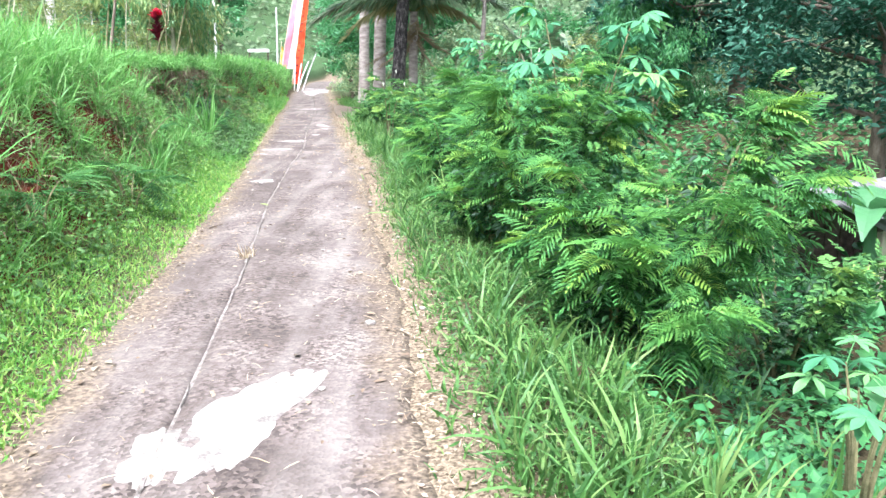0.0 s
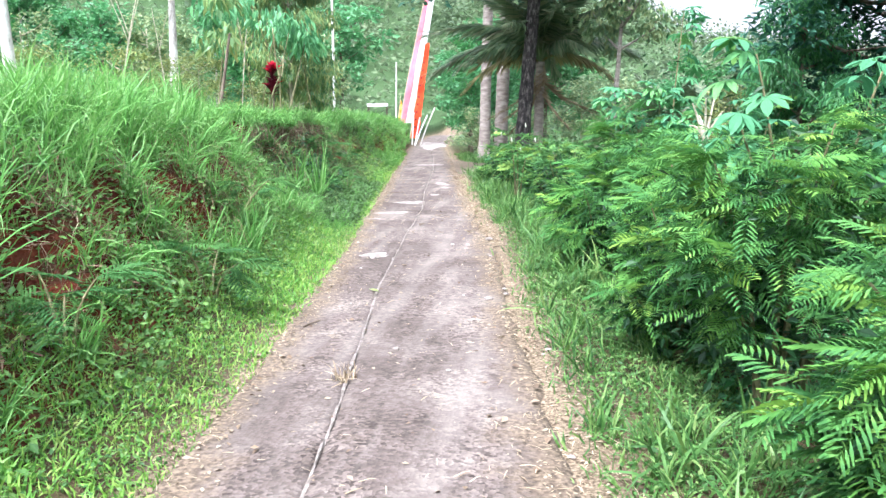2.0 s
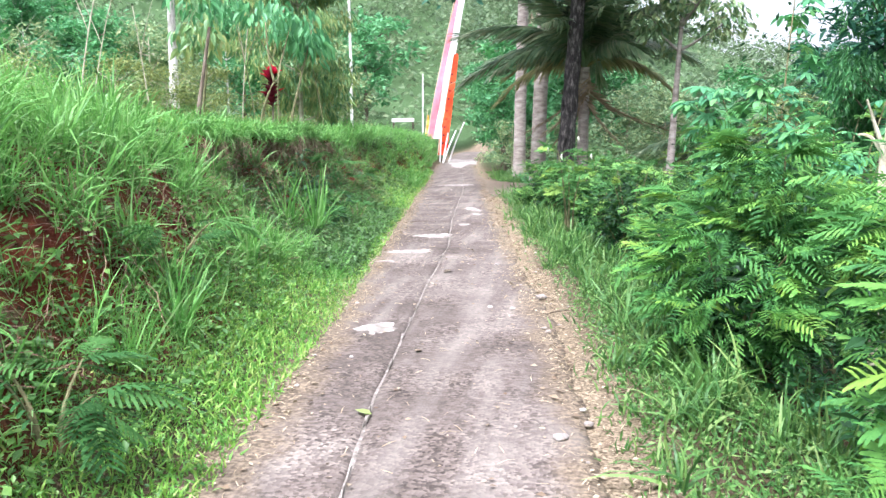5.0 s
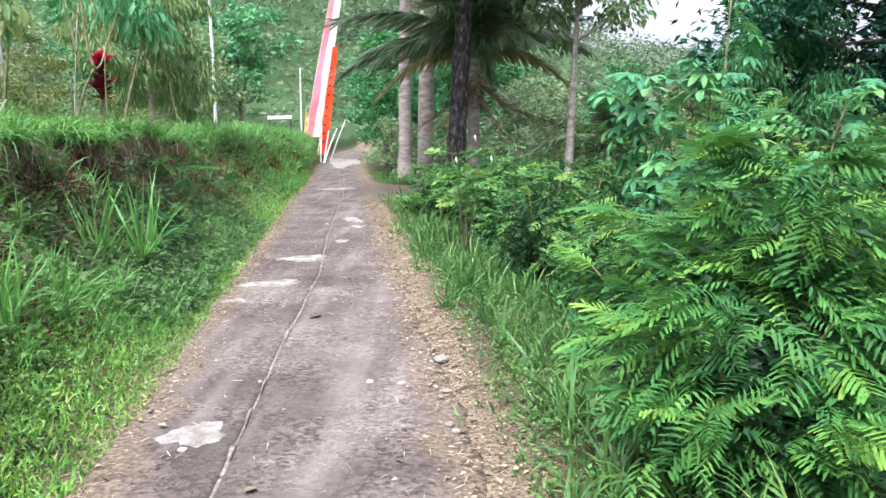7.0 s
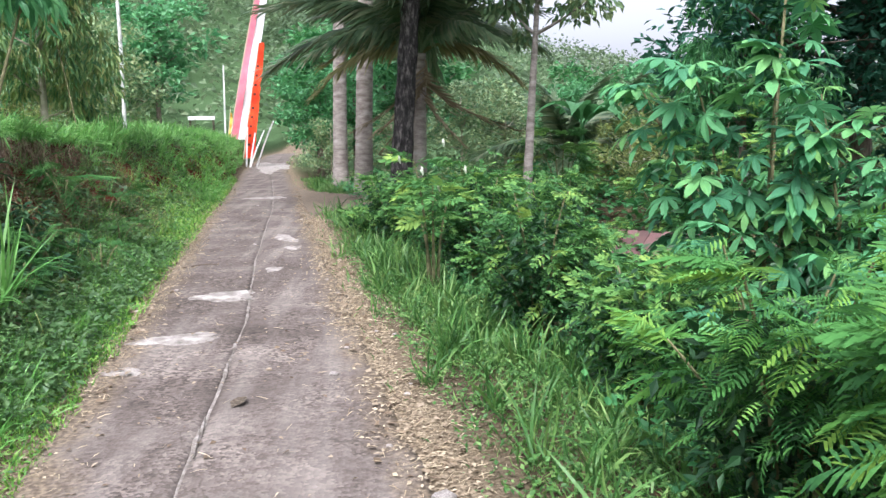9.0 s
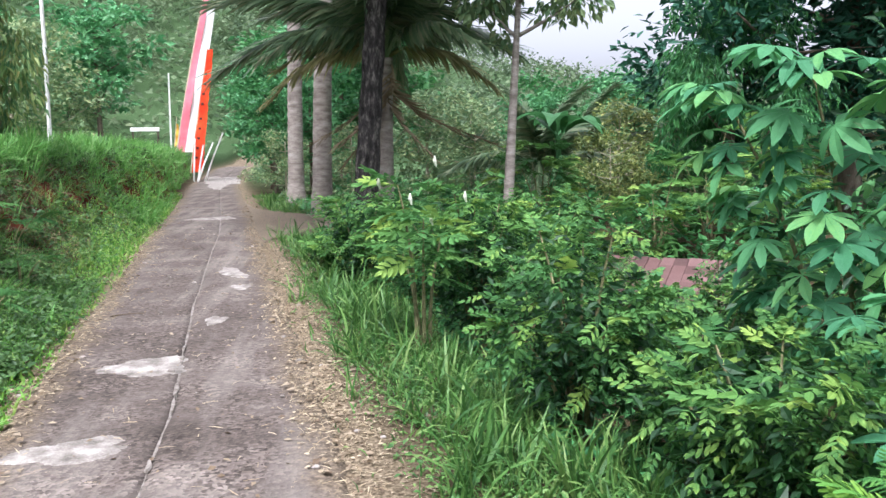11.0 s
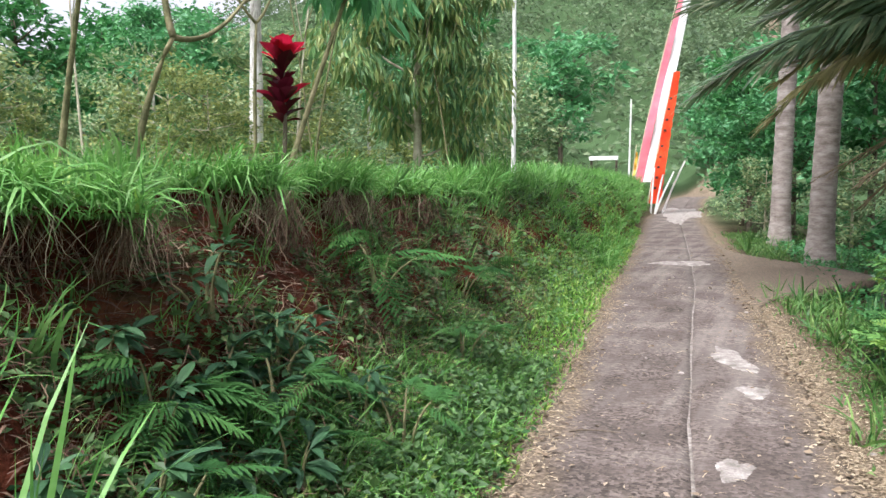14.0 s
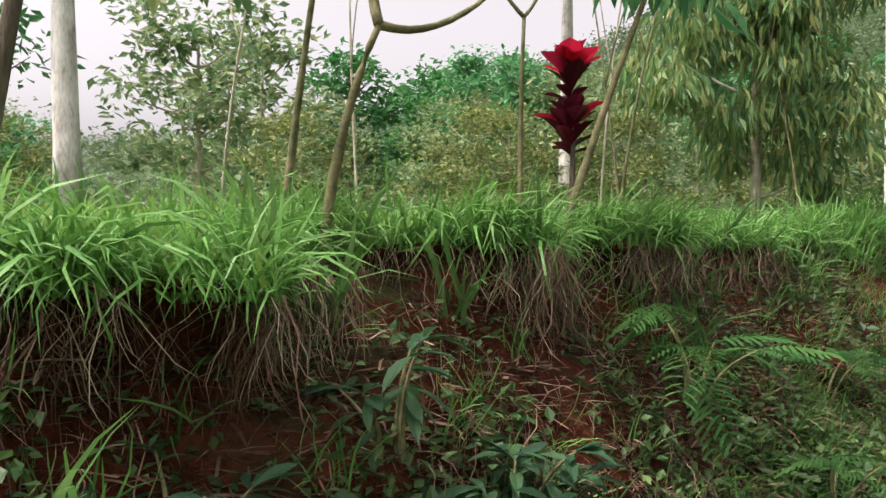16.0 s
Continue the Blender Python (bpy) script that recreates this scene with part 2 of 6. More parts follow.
def ground_material():
    """Soil under the grass: red where the bank is steep and bare, brown and mossy elsewhere."""
    m = material("soil", [(0.025, 0.02, 0.011), (0.055, 0.042, 0.022), (0.095, 0.075, 0.038)], 2.2, 0.95, 0.9, fine=24, bump_dist=0.05, spec=0.1)
    n, l = m.node_tree.nodes, m.node_tree.links
    p = n["Principled BSDF"]
    old = p.inputs["Base Color"].links[0].from_socket
    geo = n.new("ShaderNodeNewGeometry")
    sep = n.new("ShaderNodeSeparateXYZ")
    l.new(geo.outputs["True Normal"], sep.inputs[0])
    steep = n.new("ShaderNodeMapRange")
    steep.inputs["From Min"].default_value, steep.inputs["From Max"].default_value = 0.90, 0.64
    l.new(sep.outputs["Z"], steep.inputs["Value"])
    red = n.new("ShaderNodeValToRGB")
    red.color_ramp.elements[0].position, red.color_ramp.elements[0].color = 0.3, (0.036, 0.010, 0.006, 1)
    red.color_ramp.elements[1].position, red.color_ramp.elements[1].color = 0.75, (0.15, 0.042, 0.020, 1)
    noise_tex = n.new("ShaderNodeTexNoise")
    noise_tex.inputs["Scale"].default_value, noise_tex.inputs["Detail"].default_value = 5, 8
    l.new(n["Texture Coordinate"].outputs["Object"], noise_tex.inputs["Vector"])
    l.new(noise_tex.outputs["Fac"], red.inputs["Fac"])
    mix = n.new("ShaderNodeMix")
    mix.data_type = "RGBA"
    l.new(steep.outputs["Result"], mix.inputs["Factor"])
    l.new(old, mix.inputs["A"])
    l.new(red.outputs["Color"], mix.inputs["B"])
    far = n.new("ShaderNodeVectorMath")
    far.operation = "LENGTH"
    l.new(n["Texture Coordinate"].outputs["Object"], far.inputs[0])
    side = n.new("ShaderNodeVectorMath")
    side.operation = "DOT_PRODUCT"
    side.inputs[1].default_value = (-1.0, -0.17, 0.0)
    l.new(n["Texture Coordinate"].outputs["Object"], side.inputs[0])
    west = n.new("ShaderNodeMapRange")
    west.inputs["From Min"].default_value, west.inputs["From Max"].default_value = 2.4, 3.6
    west.inputs["To Max"].default_value = 0.85
    l.new(side.outputs["Value"], west.inputs["Value"])
    field = n.new("ShaderNodeMix")
    field.data_type = "RGBA"
    l.new(west.outputs["Result"], field.inputs["Factor"])
    l.new(old, field.inputs["A"])
    meadow = n.new("ShaderNodeValToRGB")
    meadow.color_ramp.elements[0].position, meadow.color_ramp.elements[0].color = 0.3, (0.05, 0.07, 0.025, 1)
    meadow.color_ramp.elements[1].position, meadow.color_ramp.elements[1].color = 0.7, (0.085, 0.18, 0.04, 1)
    l.new(noise_tex.outputs["Fac"], meadow.inputs["Fac"])
    l.new(meadow.outputs["Color"], field.inputs["B"])
    l.new(field.outputs["Result"], mix.inputs["A"])
    grown = n.new("ShaderNodeMapRange")
    grown.inputs["From Min"].default_value, grown.inputs["From Max"].default_value = 34, 48
    l.new(far.outputs["Value"], grown.inputs["Value"])
    turf = n.new("ShaderNodeMix")
    turf.data_type = "RGBA"
    turf.inputs["B"].default_value = (0.05, 0.09, 0.035, 1)
    l.new(grown.outputs["Result"], turf.inputs["Factor"])
    l.new(mix.outputs["Result"], turf.inputs["A"])
    edge = n.new("ShaderNodeAttribute")
    edge.attribute_name = "litter"
    crumbs = n.new("ShaderNodeValToRGB")
    crumbs.color_ramp.elements[0].position, crumbs.color_ramp.elements[0].color = 0.35, (0.075, 0.055, 0.035, 1)
    crumbs.color_ramp.elements[1].position, crumbs.color_ramp.elements[1].color = 0.68, (0.30, 0.24, 0.165, 1)
    grit = n.new("ShaderNodeTexNoise")
    grit.inputs["Scale"].default_value, grit.inputs["Detail"].default_value = 55, 4
    l.new(n["Texture Coordinate"].outputs["Object"], grit.inputs["Vector"])
    l.new(grit.outputs["Fac"], crumbs.inputs["Fac"])
    lay = n.new("ShaderNodeMix")
    lay.data_type = "RGBA"
    l.new(edge.outputs["Fac"], lay.inputs["Factor"])
    l.new(turf.outputs["Result"], lay.inputs["A"])
    l.new(crumbs.outputs["Color"], lay.inputs["B"])
    l.new(lay.outputs["Result"], p.inputs["Base Color"])
    return m


def road_material():
    """Worn concrete with its aggregate showing: stains, wheel-worn pale areas, pebbles and hairline cracks."""
    m = material("worn concrete", [(0.058, 0.046, 0.038), (0.095, 0.077, 0.066), (0.15, 0.127, 0.11)], 1.6, 0.9, 0.0, fine=14, spec=0.25)
    n, l = m.node_tree.nodes, m.node_tree.links
    p = n["Principled BSDF"]
    old = p.inputs["Base Color"].links[0].from_socket
    tc = n["Texture Coordinate"].outputs["Object"]
    vor = n.new("ShaderNodeTexVoronoi")
    vor.inputs["Scale"].default_value = 48
    l.new(tc, vor.inputs["Vector"])
    tone = n.new("ShaderNodeValToRGB")
    tone.color_ramp.elements[0].position, tone.color_ramp.elements[0].color = 0.0, (0.16, 0.15, 0.14, 1)
    tone.color_ramp.elements[1].position, tone.color_ramp.elements[1].color = 1.0, (1.0, 1.0, 1.0, 1)
    sep = n.new("ShaderNodeSeparateColor")
    l.new(vor.outputs["Color"], sep.inputs[0])
    l.new(sep.outputs[0], tone.inputs["Fac"])
    patchy = n.new("ShaderNodeTexNoise")
    patchy.inputs["Scale"].default_value, patchy.inputs["Detail"].default_value = 2.4, 5
    l.new(tc, patchy.inputs["Vector"])
    amount = n.new("ShaderNodeMapRange")
    amount.inputs["From Min"].default_value, amount.inputs["From Max"].default_value = 0.38, 0.62
    amount.inputs["To Min"].default_value, amount.inputs["To Max"].default_value = 0.25, 0.95
    l.new(patchy.outputs["Fac"], amount.inputs["Value"])
    mul = n.new("ShaderNodeMix")
    mul.data_type, mul.blend_type = "RGBA", "OVERLAY"
    l.new(amount.outputs["Result"], mul.inputs["Factor"])
    l.new(old, mul.inputs["A"])
    l.new(tone.outputs["Color"], mul.inputs["B"])
    crack = n.new("ShaderNodeTexVoronoi")
    crack.feature = "DISTANCE_TO_EDGE"
    crack.inputs["Scale"].default_value = 0.9
    warp = n.new("ShaderNodeMix")
    warp.data_type = "RGBA"
    warp.inputs["Factor"].default_value = 0.25
    l.new(tc, warp.inputs["A"])
    l.new(patchy.outputs["Color"], warp.inputs["B"])
    l.new(warp.outputs["Result"], crack.inputs["Vector"])
    line = n.new("ShaderNodeMapRange")
    line.inputs["From Min"].default_value, line.inputs["From Max"].default_value = 0.0, 0.006
    line.inputs["To Min"].default_value = 0.7
    l.new(crack.outputs["Distance"], line.inputs["Value"])
    dark = n.new("ShaderNodeMix")
    dark.data_type, dark.blend_type = "RGBA", "MULTIPLY"
    dark.inputs["Factor"].default_value = 1.0
    l.new(mul.outputs["Result"], dark.inputs["A"])
    l.new(line.outputs["Result"], dark.inputs["B"])
    flow = n.new("ShaderNodeVectorMath")
    flow.operation = "MULTIPLY"
    flow.inputs[1].default_value = (5.0, 0.55, 1.0)
    l.new(tc, flow.inputs[0])
    streak = n.new("ShaderNodeTexNoise")
    streak.inputs["Scale"].default_value, streak.inputs["Detail"].default_value = 1.0, 7
    l.new(flow.outputs["Vector"], streak.inputs["Vector"])
    worn = n.new("ShaderNodeMapRange")
    worn.inputs["From Min"].default_value, worn.inputs["From Max"].default_value = 0.46, 0.72
    worn.inputs["To Max"].default_value = 0.5
    l.new(streak.outputs["Fac"], worn.inputs["Value"])
    pale = n.new("ShaderNodeMix")
    pale.data_type = "RGBA"
    pale.inputs["B"].default_value = (0.235, 0.205, 0.18, 1)
    l.new(worn.outputs["Result"], pale.inputs["Factor"])
    l.new(dark.outputs["Result"], pale.inputs["A"])
    rim = n.new("ShaderNodeAttribute")
    rim.attribute_name = "rim"
    spread = n.new("ShaderNodeMath")
    spread.operation = "MULTIPLY_ADD"
    spread.inputs[1].default_value = 1.6
    l.new(patchy.outputs["Fac"], spread.inputs[0])
    l.new(rim.outputs["Fac"], spread.inputs[2])
    dirt = n.new("ShaderNodeMapRange")
    dirt.inputs["From Min"].default_value, dirt.inputs["From Max"].default_value = 1.05, 1.6
    dirt.inputs["To Max"].default_value = 0.85
    l.new(spread.outputs[0], dirt.inputs["Value"])
    earth = n.new("ShaderNodeValToRGB")
    earth.color_ramp.elements[0].position, earth.color_ramp.elements[0].color = 0.36, (0.06, 0.045, 0.03, 1)
    earth.color_ramp.elements[1].position, earth.color_ramp.elements[1].color = 0.66, (0.22, 0.17, 0.115, 1)
    crumb = n.new("ShaderNodeTexNoise")
    crumb.inputs["Scale"].default_value, crumb.inputs["Detail"].default_value = 38, 4
    l.new(tc, crumb.inputs["Vector"])
    l.new(crumb.outputs["Fac"], earth.inputs["Fac"])
    soiled = n.new("ShaderNodeMix")
    soiled.data_type = "RGBA"
    l.new(dirt.outputs["Result"], soiled.inputs["Factor"])
    l.new(pale.outputs["Result"], soiled.inputs["A"])
    l.new(earth.outputs["Color"], soiled.inputs["B"])
    l.new(soiled.outputs["Result"], p.inputs["Base Color"])
    b = n.new("ShaderNodeBump")
    b.inputs["Strength"].default_value, b.inputs["Distance"].default_value = 0.7, 0.006
    l.new(vor.outputs["Distance"], b.inputs["Height"])
    l.new(b.outputs["Normal"], p.inputs["Normal"])
    return m


SOIL, CONCRETE = ground_material(), road_material()


# ---- mesh tools ----
rng = np.random.default_rng(7)


def mesh_from(name, verts, tris, smooth=False):
    """A mesh from vertex and triangle arrays."""
    v, f = np.asarray(verts, np.float32), np.asarray(tris, np.int32)
    me = bpy.data.meshes.new(name)
    me.vertices.add(len(v))
    me.vertices.foreach_set("co", v.ravel())
    me.loops.add(f.size)
    me.loops.foreach_set("vertex_index", f.ravel())
    me.polygons.add(len(f))
    me.polygons.foreach_set("loop_start", np.arange(0, f.size, 3, dtype=np.int32))
    me.polygons.foreach_set("use_smooth", np.full(len(f), smooth))
    me.update(calc_edges=True)
    return me


def part(name, data, mat, parent=None, label="", m=None):
    """One mesh object; data is a mesh or (vertices, triangles)."""
    if isinstance(data, tuple):
        data = mesh_from(name, *data)
    if mat and not data.materials:
        data.materials.append(mat)
    ob = new(name, data)
    if parent:
        ob.parent = parent
    if m is not None:
        ob.matrix_basis = m
    return tagged(ob, label)


def thing(name, at, label, category, group="", turn=0):
    ob = new(name)
    ob.empty_display_size = 0.1
    ob.matrix_basis = pose(*at, 0, 0, turn)
    return tagged(ob, label, category, group)


def join(*pieces):
    vs, fs, k = [], [], 0
    for v, f in pieces:
        vs.append(np.asarray(v, float))
        fs.append(np.asarray(f) + k)
        k += len(v)
    return np.vstack(vs), np.vstack(fs)


def stamp(template, mats, places):
    """Many copies of a template, each with its own 3x3 matrix and place."""
    v, f = np.asarray(template[0], float), np.asarray(template[1])
    out = np.einsum("kij,nj->kni", mats, v) + np.asarray(places)[:, None, :]
    idx = f[None] + (np.arange(len(mats)) * len(v))[:, None, None]
    return out.reshape(-1, 3), idx.reshape(-1, 3)


def turns(yaw, pitch, roll, scale):
    """3x3 matrices: x forward turned by yaw about z, raised by pitch, rolled, and scaled (radians)."""
    cy, sy, cp, sp, cr, sr = np.cos(yaw), np.sin(yaw), np.cos(pitch), np.sin(pitch), np.cos(roll), np.sin(roll)
    o, i = np.zeros_like(cy), np.ones_like(cy)
    rz = np.stack([cy, -sy, o, sy, cy, o, o, o, i], -1).reshape(-1, 3, 3)
    ry = np.stack([cp, o, -sp, o, i, o, sp, o, cp], -1).reshape(-1, 3, 3)
    rx = np.stack([i, o, o, o, cr, -sr, o, sr, cr], -1).reshape(-1, 3, 3)
    return rz @ ry @ rx * np.asarray(scale)[:, None, None]


def tube(points, radii, sides=8, rough=0.0):
    """A tapered tube along a line of points, closed at its ends."""
    p = np.asarray(points, float)
    n = len(p)
    rad = np.asarray(radii, float) * np.ones(n)
    d = np.gradient(p, axis=0)
    d /= np.linalg.norm(d, axis=1)[:, None] + 1e-9
    ref = np.where(np.abs(d[:, 2:3]) > 0.9, [[1.0, 0, 0]], [[0, 0, 1.0]])
    a = np.cross(d, ref)
    a /= np.linalg.norm(a, axis=1)[:, None]
    b = np.cross(d, a)
    th = np.linspace(0, 2 * np.pi, sides, endpoint=False)
    r = rad[:, None] * (1 + rough * rng.normal(size=(n, sides)))
    v = p[:, None] + r[..., None] * (np.cos(th)[None, :, None] * a[:, None] + np.sin(th)[None, :, None] * b[:, None])
    v = np.vstack([v.reshape(-1, 3), p[:1], p[-1:]])
    f = []
    for i in range(n - 1):
        for j in range(sides):
            q, k = i * sides + j, i * sides + (j + 1) % sides
            f += [(q, k, k + sides), (q, k + sides, q + sides)]
    for j in range(sides):
        k = (j + 1) % sides
        f += [(n * sides, k, j), (n * sides + 1, (n - 1) * sides + j, (n - 1) * sides + k)]
    return v, np.array(f)


def bezier(a, b, c, n=8):
    t = np.linspace(0, 1, n)[:, None]
    return (1 - t) ** 2 * np.array(a, float) + 2 * t * (1 - t) * np.array(b, float) + t ** 2 * np.array(c, float)


def box(size, at=(0, 0, 0), bevel=0.01):
    """A bevelled box as (vertices, triangles)."""
    bm = bmesh.new()
    bmesh.ops.create_cube(bm, size=1)
    for v in bm.verts:
        v.co = Vector(v.co[i] * size[i] for i in range(3)) + Vector(at)
    bmesh.ops.bevel(bm, geom=bm.edges[:], offset=bevel, segments=1, affect="EDGES")
    bmesh.ops.triangulate(bm, faces=bm.faces[:])
    bm.verts.index_update()
    out = np.array([v.co[:] for v in bm.verts]), np.array([[v.index for v in f.verts] for f in bm.faces])
    bm.free()
    return out


# ---- the lie of the land ----
ROAD_Y = [-60, -4, 3, 6, 8.4, 12, 15, 18, 22, 28, 40, 60, 120]
ROAD_X = [3.5, -0.1, -0.9, -1.28, -1.6, -2.1, -2.63, -3.08, -3.75, -4.65, -6.6, -9.0, -9.0]
HALF = 0.87


def smooth(e0, e1, v):
    t = np.clip((np.asarray(v, float) - e0) / (e1 - e0), 0, 1)
    return t * t * (3 - 2 * t)


def mid(y):
    y = np.asarray(y, float)
    return (np.interp(y - 1.2, ROAD_Y, ROAD_X) + np.interp(y, ROAD_Y, ROAD_X) + np.interp(y + 1.2, ROAD_Y, ROAD_X)) / 3


def road_z(y):
    return 0.0215 * np.clip(np.asarray(y, float), -40, 90)


def wave(x, y, seed=0.0):
    """Cheap smooth unevenness between -1 and 1."""
    x, y = np.asarray(x, float) + seed * 3.1, np.asarray(y, float) - seed * 1.7
    return (np.sin(1.3 * x + 0.7 * y) + np.sin(2.9 * y - 1.1 * x + 1.3) * 0.6 + np.sin(5.3 * x + 4.1 * y + 0.5) * 0.35 + np.sin(9.7 * y - 7.3 * x) * 0.2) / 2.15


RIDGE_A = [-180, -110, -60, -40, -25, -17, -10, 0, 15, 30, 40, 48, 60, 90, 130, 180]
RIDGE_E = [3, 3.5, 3.5, 3.5, 3.5, 4.2, 6, 10, 13, 14.5, 10, 7, 5, 4, 3, 3]


def hills(x, y):
    dx, dy = np.asarray(x, float) + 1, np.asarray(y, float) - 10
    r, a = np.hypot(dx, dy), np.degrees(np.arctan2(-dx, dy))
    top = np.tan(np.radians(np.interp(a, RIDGE_A, RIDGE_E))) * 165
    return smooth(55, 170, r) * top * (1 + 0.08 * wave(x / 14, y / 14)) + smooth(170, 420, r) * 12


LEFT_U = [0, 0.3, 0.6, 0.95, 1.2, 1.45, 1.7, 2.0, 2.6, 3.5, 6, 12]
LEFT_SOFT = [0.0, 0.05, 0.16, 0.48, 0.80, 1.08, 1.30, 1.42, 1.52, 1.58, 1.62, 1.66]
CUT_U = [0, 0.25, 0.55, 0.95, 1.22, 1.48, 1.84, 1.80, 1.38, 1.9, 6, 12]
CUT_Z = [0.0, 0.03, 0.09, 0.22, 0.40, 0.72, 1.05, 1.27, 1.38, 1.47, 1.58, 1.66]


def cut_weight(y):
    y = np.asarray(y, float)
    hollows = 0.95 * np.exp(-((y - 8.15) / 0.3) ** 2) + 0.85 * np.exp(-((y - 5.95) / 0.28) ** 2) + 0.35 * np.exp(-((y - 10.4) / 0.2) ** 2)
    return np.clip(smooth(10.5, 13.0, y) * (1 - smooth(27, 31, y)) + hollows, 0, 1)


def land(s, y):
    """Place on the ground sheet for a distance s to the side of the road's middle (left is minus): x, z."""
    s, y = np.broadcast_arrays(np.asarray(s, float), np.asarray(y, float))
    base, u, v = road_z(y), -s - HALF, s - HALF
    n = wave(s * 2.2, y * 1.4)
    tall = np.interp(y, [-20, 4, 9, 13, 16, 20, 26, 45, 80], [1.05, 1.1, 1.08, 1.05, 1.04, 0.98, 0.92, 0.8, 0.5])
    near = np.interp(y, [19, 26, 33, 60], [1.0, 0.55, 0.16, 0.16])
    u = np.where(u < 3, u / (near + (1 - near) * np.clip(u / 3, 0, 1)), u)
    uu = np.clip(u, 0, 12)
    w = cut_weight(y) * (0.75 + 0.25 * wave(y * 2.3, 0 * y, 2.0))
    soft_z = np.interp(uu, LEFT_U, LEFT_SOFT)
    cut_z, cut_u = np.interp(uu, LEFT_U, CUT_Z), np.interp(uu, LEFT_U, CUT_U)
    zl = ((1 - w) * soft_z + w * cut_z) * tall + smooth(0.3, 1.0, uu) * 0.07 * n
    ul = uu + w * (cut_u - uu) * (0.8 + 0.35 * wave(y * 3.1, uu)) + np.maximum(u - 12, 0)
    ul = ul + smooth(0.7, 1.1, uu) * (1 - smooth(2.2, 3.0, uu)) * 0.13 * wave(y * 3.4, uu * 3)
    zr = np.interp(v, [0, 0.5, 0.9, 1.5, 2.3, 3.6, 6, 12], [0, 0.03, -0.05, -0.3, -0.85, -1.25, -1.4, -1.5]) * np.interp(y, [15, 22, 26, 40], [1, 0.7, 0.25, 0.25]) + smooth(0.2, 1, v) * 0.06 * n
    zr = zr - 0.14 * np.exp(-((y - 26.2) / 2.6) ** 2) * (1 - smooth(1.9, 2.5, v)) * smooth(-0.05, 0.15, v)
    z = np.where(u > 0, zl, np.where(v > 0, zr, -0.005))
    ul = np.where(u < 3, ul * (near + (1 - near) * np.clip(-s - HALF, 0, 3) / 3), ul)
    ul = ul + 0.45 * np.exp(-((y - 27.4) / 0.4) ** 2) * smooth(0.9, 1.2, uu) * (1 - smooth(1.6, 2.0, uu))
    x = mid(y) + np.where(u > 0, -HALF - ul, s)
    return x, base + z + hills(x, y)


def land_at(x, y):
    """Ground height under a place."""
    s = np.asarray(x, float) - mid(y)
    return land(s, y)[1]


def spot(x, y, sink=0.03):
    """A footing; on the bank the first slope met from the lane's side."""
    if -5.0 < x - float(mid(y)) < -HALF:
        px, pz = land(np.linspace(-HALF, -HALF - 5.0, 260), np.full(260, float(y)))
        return (x, y, float(pz[int(np.argmax(px <= x))]) - sink)
    return (x, y, float(land_at(x, y)) - sink)


def grid(px, pz, ys):
    rows, cols = pz.shape
    v = np.stack([px, np.broadcast_to(ys[:, None], pz.shape), pz], -1).reshape(-1, 3)
    i = (np.arange(rows - 1)[:, None] * cols + np.arange(cols - 1)).ravel()
    return v, np.vstack([np.stack([i, i + 1, i + cols + 1], 1), np.stack([i, i + cols + 1, i + cols], 1)])


gs = np.concatenate([-np.geomspace(420, 3.6, 34), np.arange(-3.5, -0.86, 0.055), np.linspace(-0.87, 0.87, 9), np.arange(0.95, 4.6, 0.12), np.geomspace(4.8, 420, 34)])
gy = np.concatenate([-np.geomspace(300, 2.2, 16), np.arange(-2, 32, 0.12), np.geomspace(32.2, 520, 46)])
S, Y = np.meshgrid(gs, gy)
X, Z = land(S, Y)
ground = part("ground", mesh_from("ground", *grid(X, Z, gy), smooth=True), SOIL)
litter = np.exp(-(np.clip(np.abs(S) - HALF, 0, None) / np.where(S > 0, 0.32, 0.14)) ** 2)
ground.data.attributes.new("litter", "FLOAT", "POINT").data.foreach_set("value", litter.astype(np.float32).ravel())
tagged(ground, "brown and red earth with a cut bank beside the lane", "ground", kind="structure")

# the concrete lane: two cast strips with an open joint
JOINT_Y, JOINT_O = [-20, 5.8, 9, 12, 15, 18, 24, 60], [-0.25, -0.25, -0.3, -0.2, 0.02, 0.03, 0.25, 0.2]


def strip(name, a, b, label):
    ys = np.concatenate([np.arange(-12, 34, 0.1), np.geomspace(34.2, 95, 50)])
    cols = []
    for k, f in enumerate((0, 0.0, 0.06, 0.15, 0.25, 0.38, 0.5, 0.62, 0.75, 0.85, 0.94, 1.0, 1.0)):
        e = a(ys) + (b(ys) - a(ys)) * f
        drop = -0.1 if k in (0, 12) else (-0.012 if f in (0, 1) else 0.0)
        cols.append((mid(ys) + e, road_z(ys) + 0.012 + drop + 0.003 * wave(e * 3, ys * 2)))
    px, pz = np.stack([c[0] for c in cols], 1), np.stack([c[1] for c in cols], 1)
    ob = part(name, mesh_from(name, *grid(px, pz, ys), smooth=True), CONCRETE)
    side = (px - mid(ys)[:, None]) / HALF
    ob.data.attributes.new("rim", "FLOAT", "POINT").data.foreach_set("value", smooth(0.55, 1.02, np.abs(side)).astype(np.float32).ravel())
    return tagged(ob, label, "road", kind="structure")


